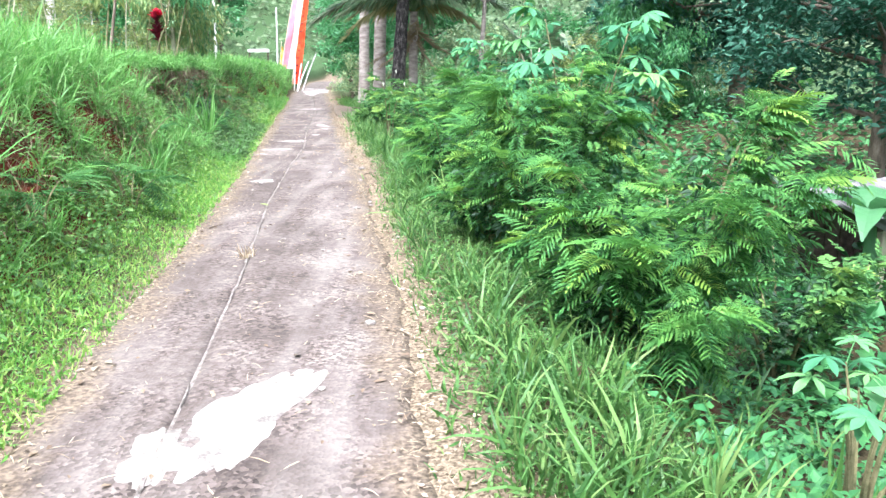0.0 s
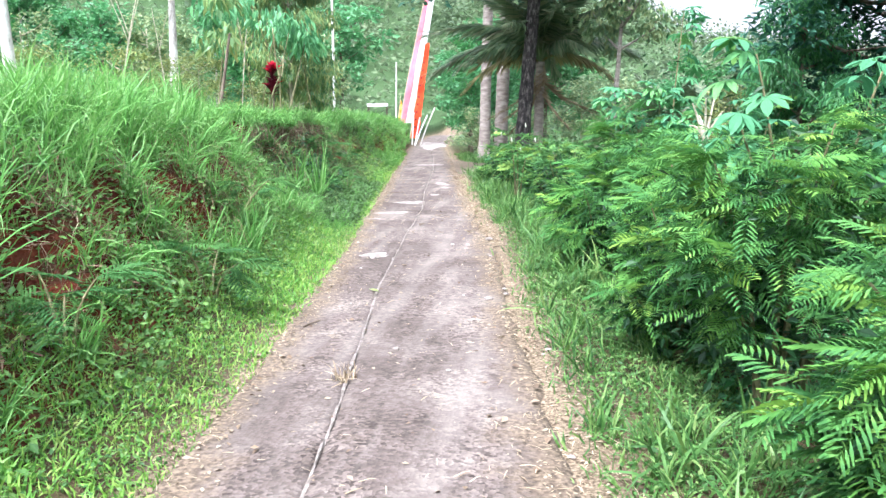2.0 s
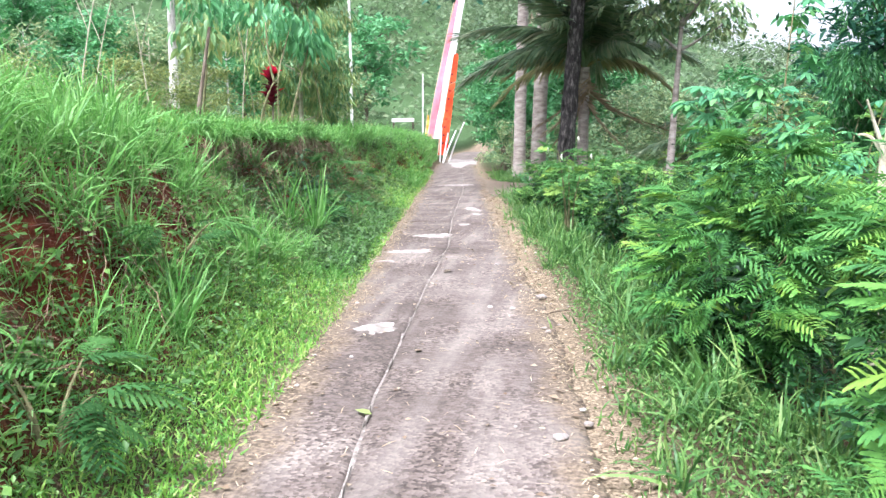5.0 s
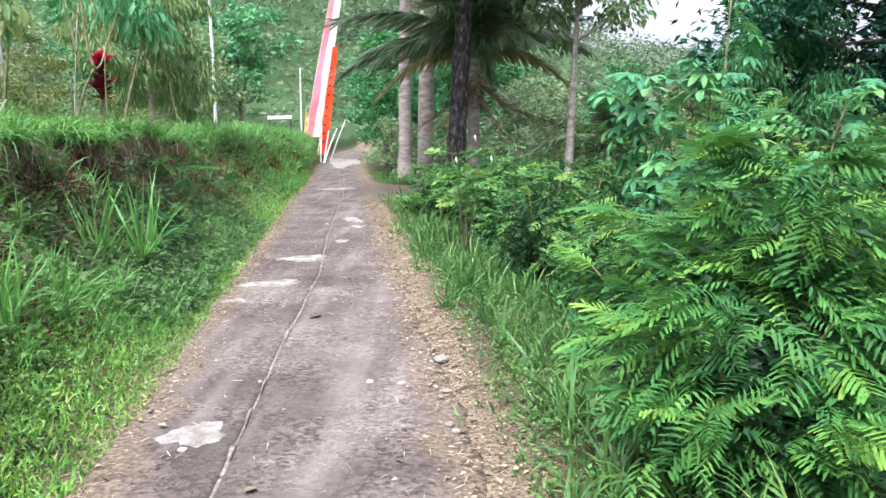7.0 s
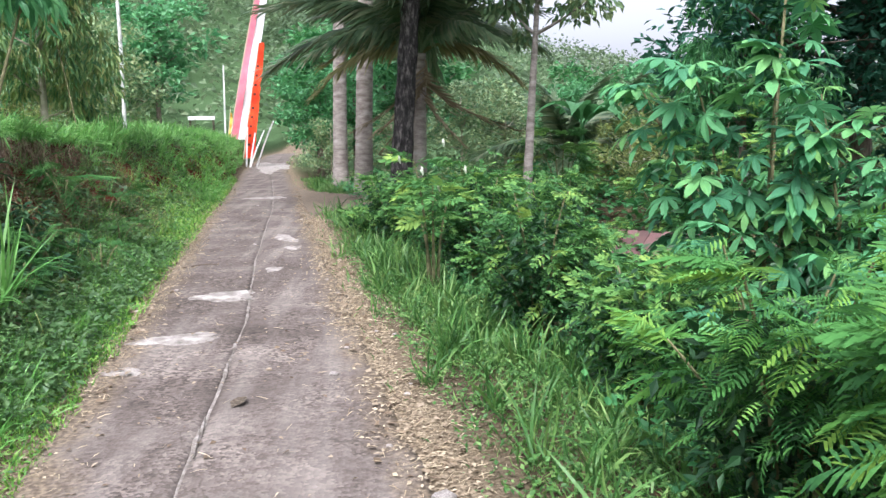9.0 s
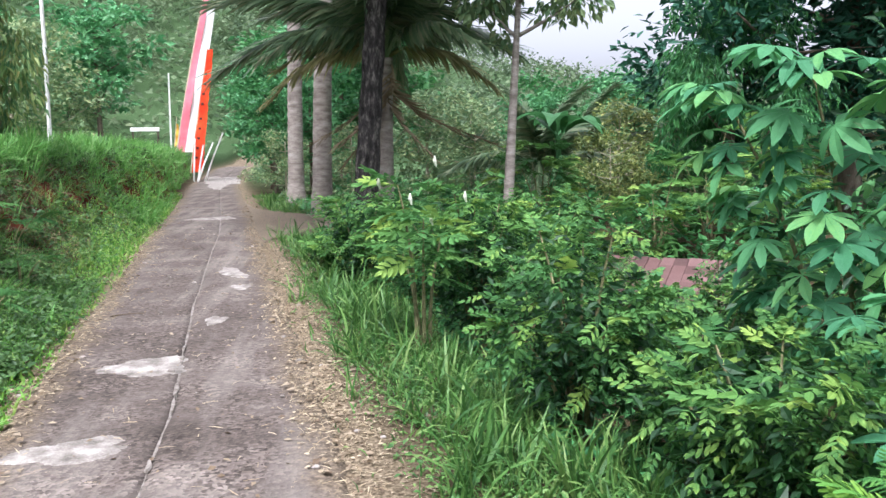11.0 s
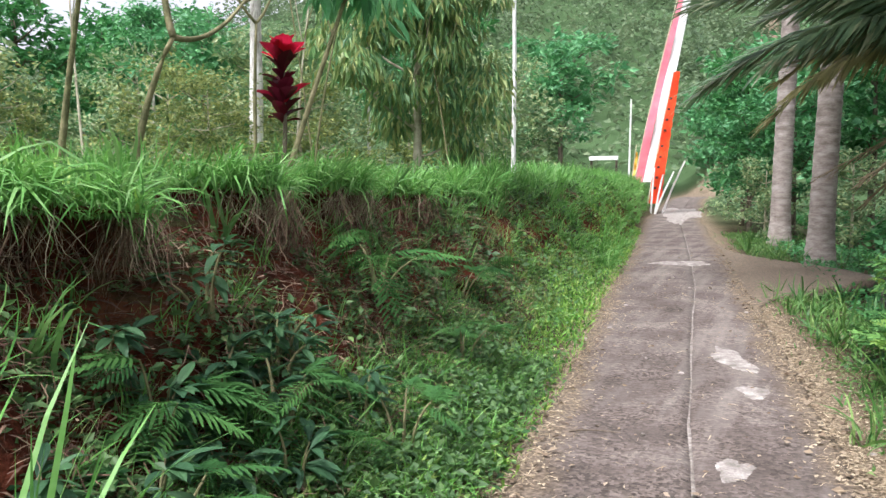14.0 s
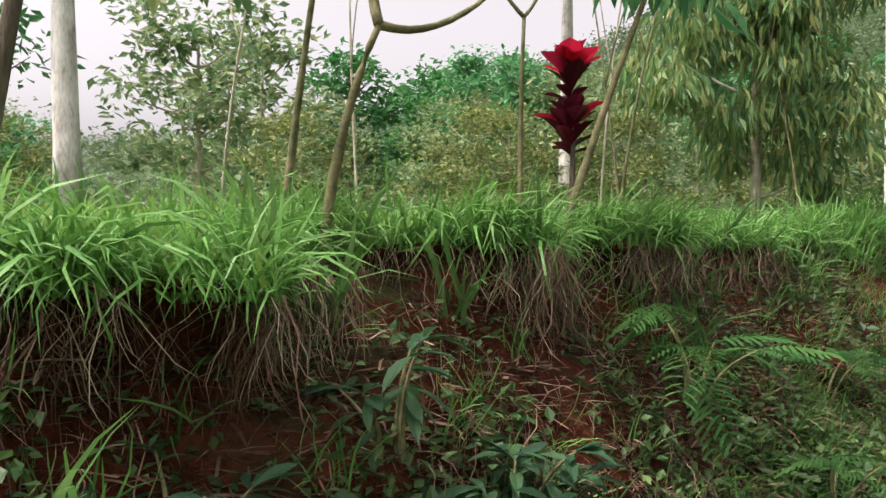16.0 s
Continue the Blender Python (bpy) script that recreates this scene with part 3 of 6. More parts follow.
left_edge = lambda y: -HALF + 0.06 * wave(y * 0.9, y * 0.3, 4) + 0.03 * wave(y * 6, y, 1)
right_edge = lambda y: HALF + 0.06 * wave(y * 0.8, y * 0.3, 7) + 0.03 * wave(y * 7, y, 3) + 1.9 * np.exp(-((y - 26.2) / 2.1) ** 2)
joint = lambda y: np.interp(y, JOINT_Y, JOINT_O) + 0.006 * wave(y * 2, y, 5)
strip("road_west", left_edge, lambda y: joint(y) - 0.003, "worn grey-brown concrete strip of the narrow lane")
strip("road_east", lambda y: joint(y) + 0.003, right_edge, "worn grey-brown concrete strip of the narrow lane")
jy = np.arange(-12, 34, 0.07)
jw = 0.009 + 0.004 * wave(jy * 5, jy, 2)
jx = mid(jy) + joint(jy)
joint_fill = part("joint_fill", grid(np.stack([jx - jw, jx, jx + jw], 1), np.stack([road_z(jy) + 0.001, road_z(jy) + 0.004 + 0.003 * wave(jy * 9, jy), road_z(jy) + 0.001], 1), jy), MORTAR)
tagged(joint_fill, "crumbling pale mortar along the joint of the lane", "joint", kind="structure")

# ---- plant pieces ----
def blade(bend=0.5, segs=3, wide=0.04):
    """A grass blade standing on the origin, one metre long, arching over towards +x."""
    t = np.linspace(0, 1, segs + 1)
    ang = np.pi / 2 - bend * 2.2 * t
    px = np.concatenate([[0], np.cumsum(np.cos((ang[1:] + ang[:-1]) / 2)) / segs])
    pz = np.concatenate([[0], np.cumsum(np.sin((ang[1:] + ang[:-1]) / 2)) / segs])
    w = wide * np.array([0.7, 1.0, 0.8, 0.55, 0.3])[: segs + 1]
    v, f = [], []
    for i in range(segs):
        v += [(px[i], -w[i], pz[i]), (px[i], w[i], pz[i])]
    v.append((px[-1], 0, pz[-1]))
    for i in range(segs - 1):
        q = 2 * i
        f += [(q, q + 1, q + 3), (q, q + 3, q + 2)]
    f.append((2 * segs - 2, 2 * segs - 1, 2 * segs))
    return np.array(v), np.array(f)


def leaf(wide=0.22, fold=0.06, droop=0.15):
    """A pointed leaf along +x, one metre long, folded along its midrib and drooping."""
    xs, w = [0, 0.3, 0.65, 1.0], [0.02, 1.0, 0.8, 0.0]
    z = [-droop * x * x for x in xs]
    v = [(xs[0], 0, 0), (xs[1], 0, z[1]), (xs[2], 0, z[2]), (xs[3], 0, z[3]), (xs[1], wide, z[1] + fold), (xs[2], wide * w[2], z[2] + fold), (xs[1], -wide, z[1] + fold), (xs[2], -wide * w[2], z[2] + fold)]
    f = [(0, 1, 4), (1, 2, 5), (1, 5, 4), (2, 3, 5), (0, 6, 1), (1, 6, 7), (1, 7, 2), (2, 7, 3)]
    return np.array(v), np.array(f)


def simple_leaf(wide=0.25, droop=0.1):
    return np.array([(0, 0, 0), (0.45, wide, 0.05), (1, 0, -droop), (0.45, -wide, 0.05)]), np.array([(0, 2, 1), (0, 3, 2)])


def feather(pairs=12, droop=0.35, width=0.38, wide=0.026):
    """A twice-feathered leaf: a midrib with close pairs of narrow blunt pinnae."""
    vs, fs = [], []
    for i in range(pairs):
        t = 0.18 + 0.82 * i / (pairs - 1)
        base = np.array([t * (1 - 0.1 * droop * t), 0, -droop * t * t])
        length = width * (1 - 1.1 * abs(t - 0.5) ** 1.7) * rng.uniform(0.9, 1.08)
        for side in (-1, 1):
            d = np.array([0.35 + 0.6 * t + rng.normal(0, 0.06), side, rng.normal(0.08, 0.06)])
            d /= np.linalg.norm(d)
            across = np.array([-d[1], d[0], 0.0]) * wide
            sag = rng.uniform(0.25, 0.5)
            k = len(vs)
            for q, w in ((0.0, 0.3), (0.18, 0.95), (0.6, 1.0), (0.93, 0.7)):
                c = base + d * length * q + np.array([0, 0, -sag * length * q * q])
                vs += [c + across * w + [0, 0, 0.007 * w], c - across * w + [0, 0, 0.007 * w]]
            vs.append(base + d * length + np.array([0, 0, -sag * length]))
            for m in (0, 2, 4):
                fs += [(k + m, k + m + 1, k + m + 3), (k + m, k + m + 3, k + m + 2)]
            fs.append((k + 6, k + 7, k + 8))
    rib = tube([(x * (1 - 0.1 * droop * x), 0, -droop * x * x) for x in np.linspace(0, 1, 5)], [0.012, 0.01, 0.008, 0.006, 0.003], 3)
    return join((np.array(vs), np.array(fs)), rib)


def feather_plain(pairs=8, droop=0.4, width=0.42):
    """A feathered leaf with each pinna one blunt strip."""
    vs, fs = [], []
    for i in range(pairs):
        t = 0.2 + 0.8 * i / (pairs - 1)
        base = np.array([t, 0, -droop * t * t])
        length = width * (1 - 0.6 * abs(t - 0.5)) * rng.uniform(0.85, 1.1)
        for side in (-1, 1):
            d = np.array([0.45 + 0.5 * t + rng.normal(0, 0.09), side, 0.05])
            d /= np.linalg.norm(d)
            a = np.array([-d[1], d[0], 0]) * 0.03
            k = len(vs)
            mid_, tip = base + d * length * 0.55 - [0, 0, 0.12 * length], base + d * length - [0, 0, 0.42 * length]
            vs += [base, mid_ + a, mid_ - a, tip + a * 0.4, tip - a * 0.4]
            fs += [(k, k + 2, k + 1), (k + 1, k + 2, k + 4), (k + 1, k + 4, k + 3)]
    return np.array(vs), np.array(fs)


def feather_light(pairs=6, droop=0.3, width=0.36, rib=True):
    """A feathered leaf with oval leaflets in pairs and one at its tip."""
    oval = np.array([(0, 0, 0), (0.3, 0.2, 0.03), (0.72, 0.2, 0.0), (1, 0, -0.12), (0.72, -0.2, 0.0), (0.3, -0.2, 0.03)]), np.array([(0, 2, 1), (0, 3, 2), (0, 4, 3), (0, 5, 4)])
    yaw, places, size = [0.0], [(1, 0, -droop)], [width * 0.8]
    for i in range(pairs):
        t = 0.3 + 0.66 * i / (pairs - 1)
        for side in (-1, 1):
            yaw.append(side * (1.2 - 0.45 * t) + rng.normal(0, 0.1))
            places.append((t, 0, -droop * t * t))
            size.append(width * (1 - 0.5 * abs(t - 0.6)) * rng.uniform(0.85, 1.1))
    yaw = np.array(yaw)
    body = stamp(oval, turns(yaw, rng.normal(-0.15, 0.2, len(yaw)), rng.normal(0, 0.2, len(yaw)), size), places)
    return join(body, tube([(x, 0, -droop * x * x) for x in np.linspace(0, 1, 4)], 0.008, 3)) if rib else body


def lobe(wide=0.2, fold=0.06, droop=0.2):
    """A leaf along +x, one metre long, broadest past its middle, with a folded midrib."""
    xs, w = [0, 0.18, 0.42, 0.64, 0.84, 1.0], [0.05, 0.38, 0.82, 1.0, 0.68, 0.0]
    v, f = [], []
    for x, h in zip(xs, w):
        z = -droop * x * x
        v += [(x, 0, z), (x, wide * h, z + fold * h), (x, -wide * h, z + fold * h)]
    for i in range(5):
        a = 3 * i
        f += [(a, a + 3, a + 4), (a, a + 4, a + 1), (a, a + 5, a + 3), (a, a + 2, a + 5)]
    return np.array(v), np.array(f)


def palmate(lobes=7, droop=0.25):
    """A hand-shaped leaf on its stalk: the blade's middle at (1, 0, 0)."""
    yaw = np.linspace(-2.2, 2.2, lobes)
    size = 0.95 - 0.14 * np.abs(yaw)
    v, f = stamp(lobe(0.18, 0.05, droop), turns(yaw, 0 * yaw, 0 * yaw, 0.8 * size), np.zeros((lobes, 3)))
    c, d = math.cos(0.42), math.sin(0.42)
    body = np.stack([v[:, 0] * c + v[:, 2] * d + 0.9, v[:, 1], v[:, 2] * c - v[:, 0] * d], -1), f
    stalk = tube(bezier((0, 0, 0), (0.5, 0, 0.14), (0.9, 0, 0), 4), 0.014, 4)
    return join(body, stalk)


def coconut_frond(pairs=46, droop=0.55, hang=0.9):
    """A coconut leaf one metre long with rows of narrow hanging leaflets."""
    line = lambda t: np.stack([t * (1 - 0.25 * droop * t), 0 * t, 0.35 * t - (0.35 + droop) * t * t], -1)
    t = np.repeat(np.linspace(0.2, 1, pairs), 2)
    side = np.tile([-1.0, 1.0], pairs)
    yaw = side * (1.35 - 0.75 * t) + rng.normal(0, 0.07, len(t))
    pitch = -hang * (0.4 + 0.6 * rng.random(len(t)))
    size = 0.27 * (1 - 0.6 * np.abs(t - 0.45)) * (0.85 + 0.3 * rng.random(len(t)))
    thin = np.array([(0, 0.03, 0), (0, -0.03, 0), (0.55, 0.04, -0.06), (0.55, -0.04, -0.06), (1, 0, -0.24)]), np.array([(0, 1, 3), (0, 3, 2), (2, 3, 4)])
    body = stamp(thin, turns(yaw, pitch, 0 * yaw, size), line(t))
    rib = tube(line(np.linspace(0, 1, 8)), np.linspace(0.018, 0.003, 8), 4)
    return join(body, rib)


def scatter_blades(n, s_rng, y_rng, height, spread, template, where=None, lift=0.0):
    """Blades standing on the land between two offsets from the road's middle."""
    s, y = rng.uniform(*s_rng, n), rng.uniform(*y_rng, n)
    if where is not None:
        keep = where(s, y) > rng.random(n)
        s, y = s[keep], y[keep]
    x, z = land(s, y)
    k = len(s)
    h = height * (0.6 + 0.8 * rng.random(k)) * (1 + 0.3 * wave(x * 2, y * 2, 3))
    return stamp(template, turns(rng.uniform(0, 6.283, k), rng.normal(0, spread, k), rng.normal(0, spread, k), h), np.stack([x, y, z - 0.01 + lift], -1))


def tuft_places(n, s_rng, y_rng, where=None):
    s, y = rng.uniform(*s_rng, n), rng.uniform(*y_rng, n)
    if where is not None:
        keep = where(s, y) > rng.random(n)
        s, y = s[keep], y[keep]
    x, z = land(s, y)
    return np.stack([x, y, z], -1)


def tufts(places, blades, height, spread, bends=(0.25, 0.5, 0.8), wide=0.02, aim=None):
    """Tufts of long arching blades fanning out from each place."""
    out = []
    for b in bends:
        n = max(1, blades // len(bends))
        p = np.repeat(places, n, 0)
        k = len(p)
        size = np.repeat(rng.uniform(0.45, 1.5, len(places)), n) * height * (0.65 + 0.5 * rng.random(k))
        yaw = rng.uniform(0, 6.283, k) if aim is None else rng.normal(aim, 0.9, k)
        p = p + np.stack([rng.normal(0, 0.035, k), rng.normal(0, 0.035, k), 0 * size - 0.02], -1)
        out.append(stamp(blade(b, 4, wide), turns(yaw, rng.normal(0, spread, k), rng.normal(0, spread, k), size), p))
    return join(*out)


def stuff(name, data, mat, label, category):
    return tagged(part(name, data, mat), label, category, kind="stuff")


def ends(h, spread, count):
    """Stem lines of a bush: each a curve from the foot to an outer top."""
    out = []
    for i in range(count):
        a = 6.283 * i / count + rng.uniform(-0.5, 0.5)
        r = spread * rng.uniform(0.35, 1.0)
        top = h * rng.uniform(0.55, 1.0) * (1 - 0.35 * (r / spread) ** 2)
        out.append(bezier((0.05 * math.cos(a), 0.05 * math.sin(a), 0), (0.25 * r * math.cos(a), 0.25 * r * math.sin(a), top * 0.6), (r * math.cos(a), r * math.sin(a), top), 7))
    return out


# Very dark green: the shade inside the bushes is put into this colour.
SHADE_LEAF = leafy("inner leaves in painted shade", (0.008, 0.035, 0.012), (0.018, 0.062, 0.02), (0.035, 0.105, 0.03))
FEATHER_MESH = [mesh_from("leaf", *feather(12, d)) for d in (0.25, 0.45, 0.65)]
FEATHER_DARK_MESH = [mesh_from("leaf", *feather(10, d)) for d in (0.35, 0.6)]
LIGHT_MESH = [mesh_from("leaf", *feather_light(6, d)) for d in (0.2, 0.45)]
LIGHT_SHADED_MESH = [mesh_from("leaf", *feather_light(5, d)) for d in (0.3, 0.5)]
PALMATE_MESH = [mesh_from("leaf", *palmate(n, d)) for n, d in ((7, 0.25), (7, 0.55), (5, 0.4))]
for group_, mat_ in ((FEATHER_MESH, FEATHER), (LIGHT_MESH, LIGHT_LEAF), (FEATHER_DARK_MESH, FEATHER_DARK), (LIGHT_SHADED_MESH, FEATHER_DARK), (PALMATE_MESH, PALMATE)):
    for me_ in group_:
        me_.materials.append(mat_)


FINE_FEATHER = feather_plain()
FINE_LIGHT = feather_light(4, 0.35, 0.42, False)


def bush(at, h, spread, leaves, size, meshes, inner, label, group="bushes beside the lane", stems=7, name="shrub", category="shrub", low=0.25, up=0.35, bark=None, fine=None, fine_mat=None):
    """A bush: bare stems below, leaves standing off the stems outwards, darker ones inside that paint its shade."""
    ob = thing(name, at, label, category, group)
    lines = ends(h, spread, stems)
    for ln in lines:
        part("stem", tube(ln, np.linspace(0.018, 0.005, len(ln)) * min(1.25, 0.6 + 0.3 * h), 5), bark or STEM, ob)
    # Fill the middle with very dark leaves that paint the bush's inner shade.
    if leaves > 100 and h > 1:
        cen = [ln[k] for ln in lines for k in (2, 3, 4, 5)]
        part("inner_foliage", crown_mesh(cen, [0.24 * h ** 0.5] * len(cen), 1500, 0.085, simple_leaf(0.22)), SHADE_LEAF, ob, "leaves within the bush with shade painted into their colour")
    if fine is not None:
        k = int(leaves * 2.2)
        ln_, q = rng.integers(0, len(lines), k), 0.52 + 0.48 * rng.random(k) ** 0.8
        p = np.array([lines[a][min(6, int(b * 6.99))] for a, b in zip(ln_, q)]) + rng.normal(0, 0.09, (k, 3))
        yaw = np.arctan2(p[:, 1], p[:, 0]) + rng.normal(0, 1.0, k)
        part("fine_foliage", stamp(fine, turns(yaw, rng.normal(0.1, 0.45, k), rng.normal(0, 0.4, k), size * rng.uniform(0.45, 0.95, k)), p), fine_mat or FINE_LEAF, ob, "finer leaves between the large ones")
        leaves = int(leaves * 0.68)
    for i in range(leaves):
        ln = lines[rng.integers(len(lines))]
        q = low + (1 - low) * rng.random() ** 0.6
        if i < 4 * len(lines):
            ln, q = lines[i % len(lines)], 0.96 + 0.04 * rng.random()
        k = q * (len(ln) - 1)
        a, b = ln[int(k)], ln[min(int(k) + 1, len(ln) - 1)]
        p = a + (b - a) * (k - int(k))
        out = math.atan2(p[1], p[0]) + rng.normal(0, 0.9)
        lift = up - 0.5 * rng.random() - (0.25 if q < 0.6 else 0) + (0.35 if q > 0.92 else 0)
        # Lower leaves mostly take the darker copy, with shade in its colour.
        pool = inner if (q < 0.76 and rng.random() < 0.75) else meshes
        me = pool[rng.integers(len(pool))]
        sz = size * rng.uniform(0.65, 1.2)
        m = Matrix.Translation(p) @ Matrix.Rotation(out, 4, "Z") @ Matrix.Rotation(-lift, 4, "Y") @ Matrix.Rotation(rng.normal(0, 0.25), 4, "X") @ Matrix.Scale(sz, 4)
        part("leaf", me, None, ob, m=m)
    return ob


def crown_mesh(centres, radii, leaves, size, template, hang=0.0, flat=0.75):
    """Leaves in uneven clumps round the ends of limbs."""
    n = len(centres)
    which = rng.integers(0, n, leaves)
    d = rng.normal(size=(leaves, 3))
    d /= np.linalg.norm(d, axis=1)[:, None]
    r = rng.random(leaves) ** 0.45
    p = np.asarray(centres)[which] + d * (np.asarray(radii)[which] * r)[:, None] * [1, 1, flat]
    yaw = np.arctan2(d[:, 1], d[:, 0]) + rng.normal(0, 0.8, leaves)
    pitch = np.where(hang > 0, -hang + rng.normal(0, 0.25, leaves), rng.normal(0.0, 0.5, leaves))
    return stamp(template, turns(yaw, pitch, rng.normal(0, 0.6, leaves), size * rng.uniform(0.6, 1.3, leaves)), p)


def tree(at, h, label, name="tree", spread=2.0, clear=0.35, radius=0.12, limbs=9, leaves=5000, size=0.16, mat=None, bark=None, template=None, hang=0.0, clump=0.8, lean=(0, 0), category="tree", group="", twigs=3):
    """A tree: tapered trunk, limbs with twigs, and a crown of leaf clumps."""
    ob = thing(name, at, label, category, group)
    top = np.array([lean[0], lean[1], h * 0.86])
    line = bezier((0, 0, 0), (lean[0] * 0.3 + rng.normal(0, 0.06) * h * 0.3, lean[1] * 0.3, h * 0.45), top, 12)
    wood = [tube(line, radius * np.linspace(1.15, 0.25, 12) * np.r_[1.25, np.ones(11)], 9, 0.03)]
    centres, radii = [top + [0, 0, clump * 0.3]], [clump]
    for i in range(limbs):
        q = clear + (1 - clear) * (i + 0.5) / limbs
        p = line[min(11, int(q * 11))]
        a = 2.4 * i + rng.uniform(-0.4, 0.4)
        reach = spread * rng.uniform(0.55, 1.0) * (1.15 - 0.55 * q)
        e = p + np.array([math.cos(a) * reach, math.sin(a) * reach, h * rng.uniform(0.05, 0.2)])
        ln = bezier(p, (p + e) / 2 + [0, 0, -0.08 * h * rng.random()], e, 6)
        wood.append(tube(ln, radius * np.linspace(0.42, 0.08, 6), 5))
        centres.append(e)
        radii.append(clump * rng.uniform(0.6, 1.15))
        for _ in range(twigs):
            b = ln[rng.integers(2, 5)]
            g = b + rng.normal(0, 0.5, 3) * clump * [1, 1, 0.6] + [0, 0, 0.2 * clump]
            wood.append(tube(bezier(b, (b + g) / 2 + [0, 0, 0.05], g, 4), radius * np.linspace(0.16, 0.04, 4), 4))
            centres.append(g)
            radii.append(clump * rng.uniform(0.35, 0.75))
    part("trunk", mesh_from("trunk", *join(*wood), smooth=True), bark or BARK, ob)
    part("crown", crown_mesh(centres, radii, leaves, size, template or simple_leaf(), hang), mat or FRESH, ob)
    return ob


# ---- grass and weeds ----
def grown_over(s, y):
    """0 where the bank has slipped and shows bare red earth, 1 elsewhere."""
    bare = sum(np.exp(-((y - y0) / w) ** 2) for y0, w in ((5.95, 0.13), (8.15, 0.15), (14.55, 0.25), (17.0, 0.2), (17.9, 0.22), (27.4, 0.35)))
    return 1 - 0.92 * np.clip(1.3 * bare, 0, 1) * smooth(0.55, 0.8, -s - HALF)


short_left = lambda s, y: np.clip(1.2 - np.abs((-s - HALF) - 0.45) / 0.75, 0, 1)
stuff("verge_grass", join(
    scatter_blades(60000, (-HALF - 1.15, -HALF + 0.03), (-1, 15), 0.07, 0.65, blade(0.6, 2, 0.06), short_left),
    scatter_blades(20000, (-HALF - 1.15, -HALF + 0.03), (15, 34), 0.09, 0.6, blade(0.6, 2, 0.07), short_left)), GRASS_SHORT, "short bright green grass on the level verge", "grass")
fade_right = lambda s, y: np.clip(((s - HALF) - 0.02 - 0.22 * smooth(8, 13, y) * (1 + 0.5 * wave(y * 2, 0 * y))) / 0.3, 0.03, 1) * (1 - 0.9 * np.exp(-((y - 26.2) / 2.2) ** 4))
stuff("verge_grass", join(
    scatter_blades(32000, (HALF - 0.02, HALF + 1.3), (-1, 17), 0.085, 0.65, blade(0.6, 2, 0.06), fade_right),
    scatter_blades(12000, (HALF - 0.02, HALF + 1.2), (17, 34), 0.10, 0.6, blade(0.6, 2, 0.07), fade_right)), GRASS_DARK, "short green grass along the lane's edge", "grass")
tuft_right = lambda s, y: np.clip(((s - HALF) - 0.12) / 0.4, 0, 1) * (0.55 + 0.45 * wave(s * 2, y * 1.3, 5)) * (1 - 0.95 * np.exp(-((y - 26.2) / 2.3) ** 4))
stuff("long_grass", join(
    tufts(tuft_places(560, (HALF + 0.12, HALF + 1.4), (1.2, 19), tuft_right), 24, 0.29, 0.35, (0.35, 0.65, 0.95), wide=0.022),
    tufts(tuft_places(500, (HALF + 0.2, HALF + 2.6), (1.2, 34), tuft_right), 16, 0.34, 0.35, (0.35, 0.65, 0.95), wide=0.024)), GRASS_DARK, "long arching green grass tufts below the shrubs", "grass")
slope = lambda s, y: np.clip(((-s - HALF) - 0.55) / 0.3, 0, 1) * (1 - 0.7 * smooth(11, 13, y) * cut_weight(y) * smooth(0.75, 1.0, -s - HALF) * (0.6 + 0.4 * wave(y * 2, s * 2)))
stuff("bank_grass", join(
    tufts(tuft_places(720, (-HALF - 2.2, -HALF - 0.6), (-3, 13), lambda s, y: slope(s, y) * grown_over(s, y)), 20, 0.26, 0.45, (0.4, 0.7, 1.0), wide=0.016, aim=-0.2),
    tufts(tuft_places(150, (-HALF - 1.9, -HALF - 0.7), (-2, 13), lambda s, y: slope(s, y) * grown_over(s, y)), 36, 0.36, 0.4, (0.35, 0.7, 1.05), wide=0.012, aim=-0.2),
    tufts(tuft_places(520, (-HALF - 1.9, -HALF - 0.6), (12, 36), slope), 18, 0.24, 0.4, wide=0.014, aim=-0.2),
    tufts(tuft_places(420, (-HALF - 1.1, -HALF - 0.15), (12, 19)), 18, 0.17, 0.5, (0.4, 0.7, 1.0), wide=0.02, aim=-0.2)), GRASS_LONG, "long grass hanging down the earth bank", "grass")
crest = lambda s, y: np.clip(1.15 - np.abs((-s - HALF) - 2.1) / 1.4, 0.1, 1)
stuff("crest_grass", join(
    tufts(tuft_places(800, (-HALF - 3.4, -HALF - 1.35), (-3, 11.5), crest), 33, 0.50, 0.38, (0.35, 0.7, 1.05), wide=0.0115),
    tufts(tuft_places(420, (-HALF - 3.7, -HALF - 2.5), (11.5, 24)), 15, 0.24, 0.45, wide=0.019),
    tufts(tuft_places(700, (-HALF - 3.6, -HALF - 1.4), (22, 46), crest), 18, 0.42, 0.3, wide=0.022)), GRASS_LONG, "tall arching grass on top of the bank", "grass")
stuff("lip_grass", join(
    tufts(tuft_places(400, (-HALF - 2.9, -HALF - 2.35), (11.5, 24)), 14, 0.28, 0.35, (0.6, 0.9, 1.2), wide=0.018, aim=-0.2),
    tufts(tuft_places(330, (-HALF - 2.72, -HALF - 2.45), (11.5, 27)), 15, 0.34, 0.4, (0.85, 1.1, 1.35), wide=0.016, aim=-0.2),
    tufts(tuft_places(420, (-HALF - 1.3, -HALF - 0.12), (25, 45), grown_over), 16, 0.34, 0.35, (0.5, 0.8, 1.1), wide=0.024, aim=-0.2)), GRASS_LONG, "grass drooping over the lip of the bank", "grass")
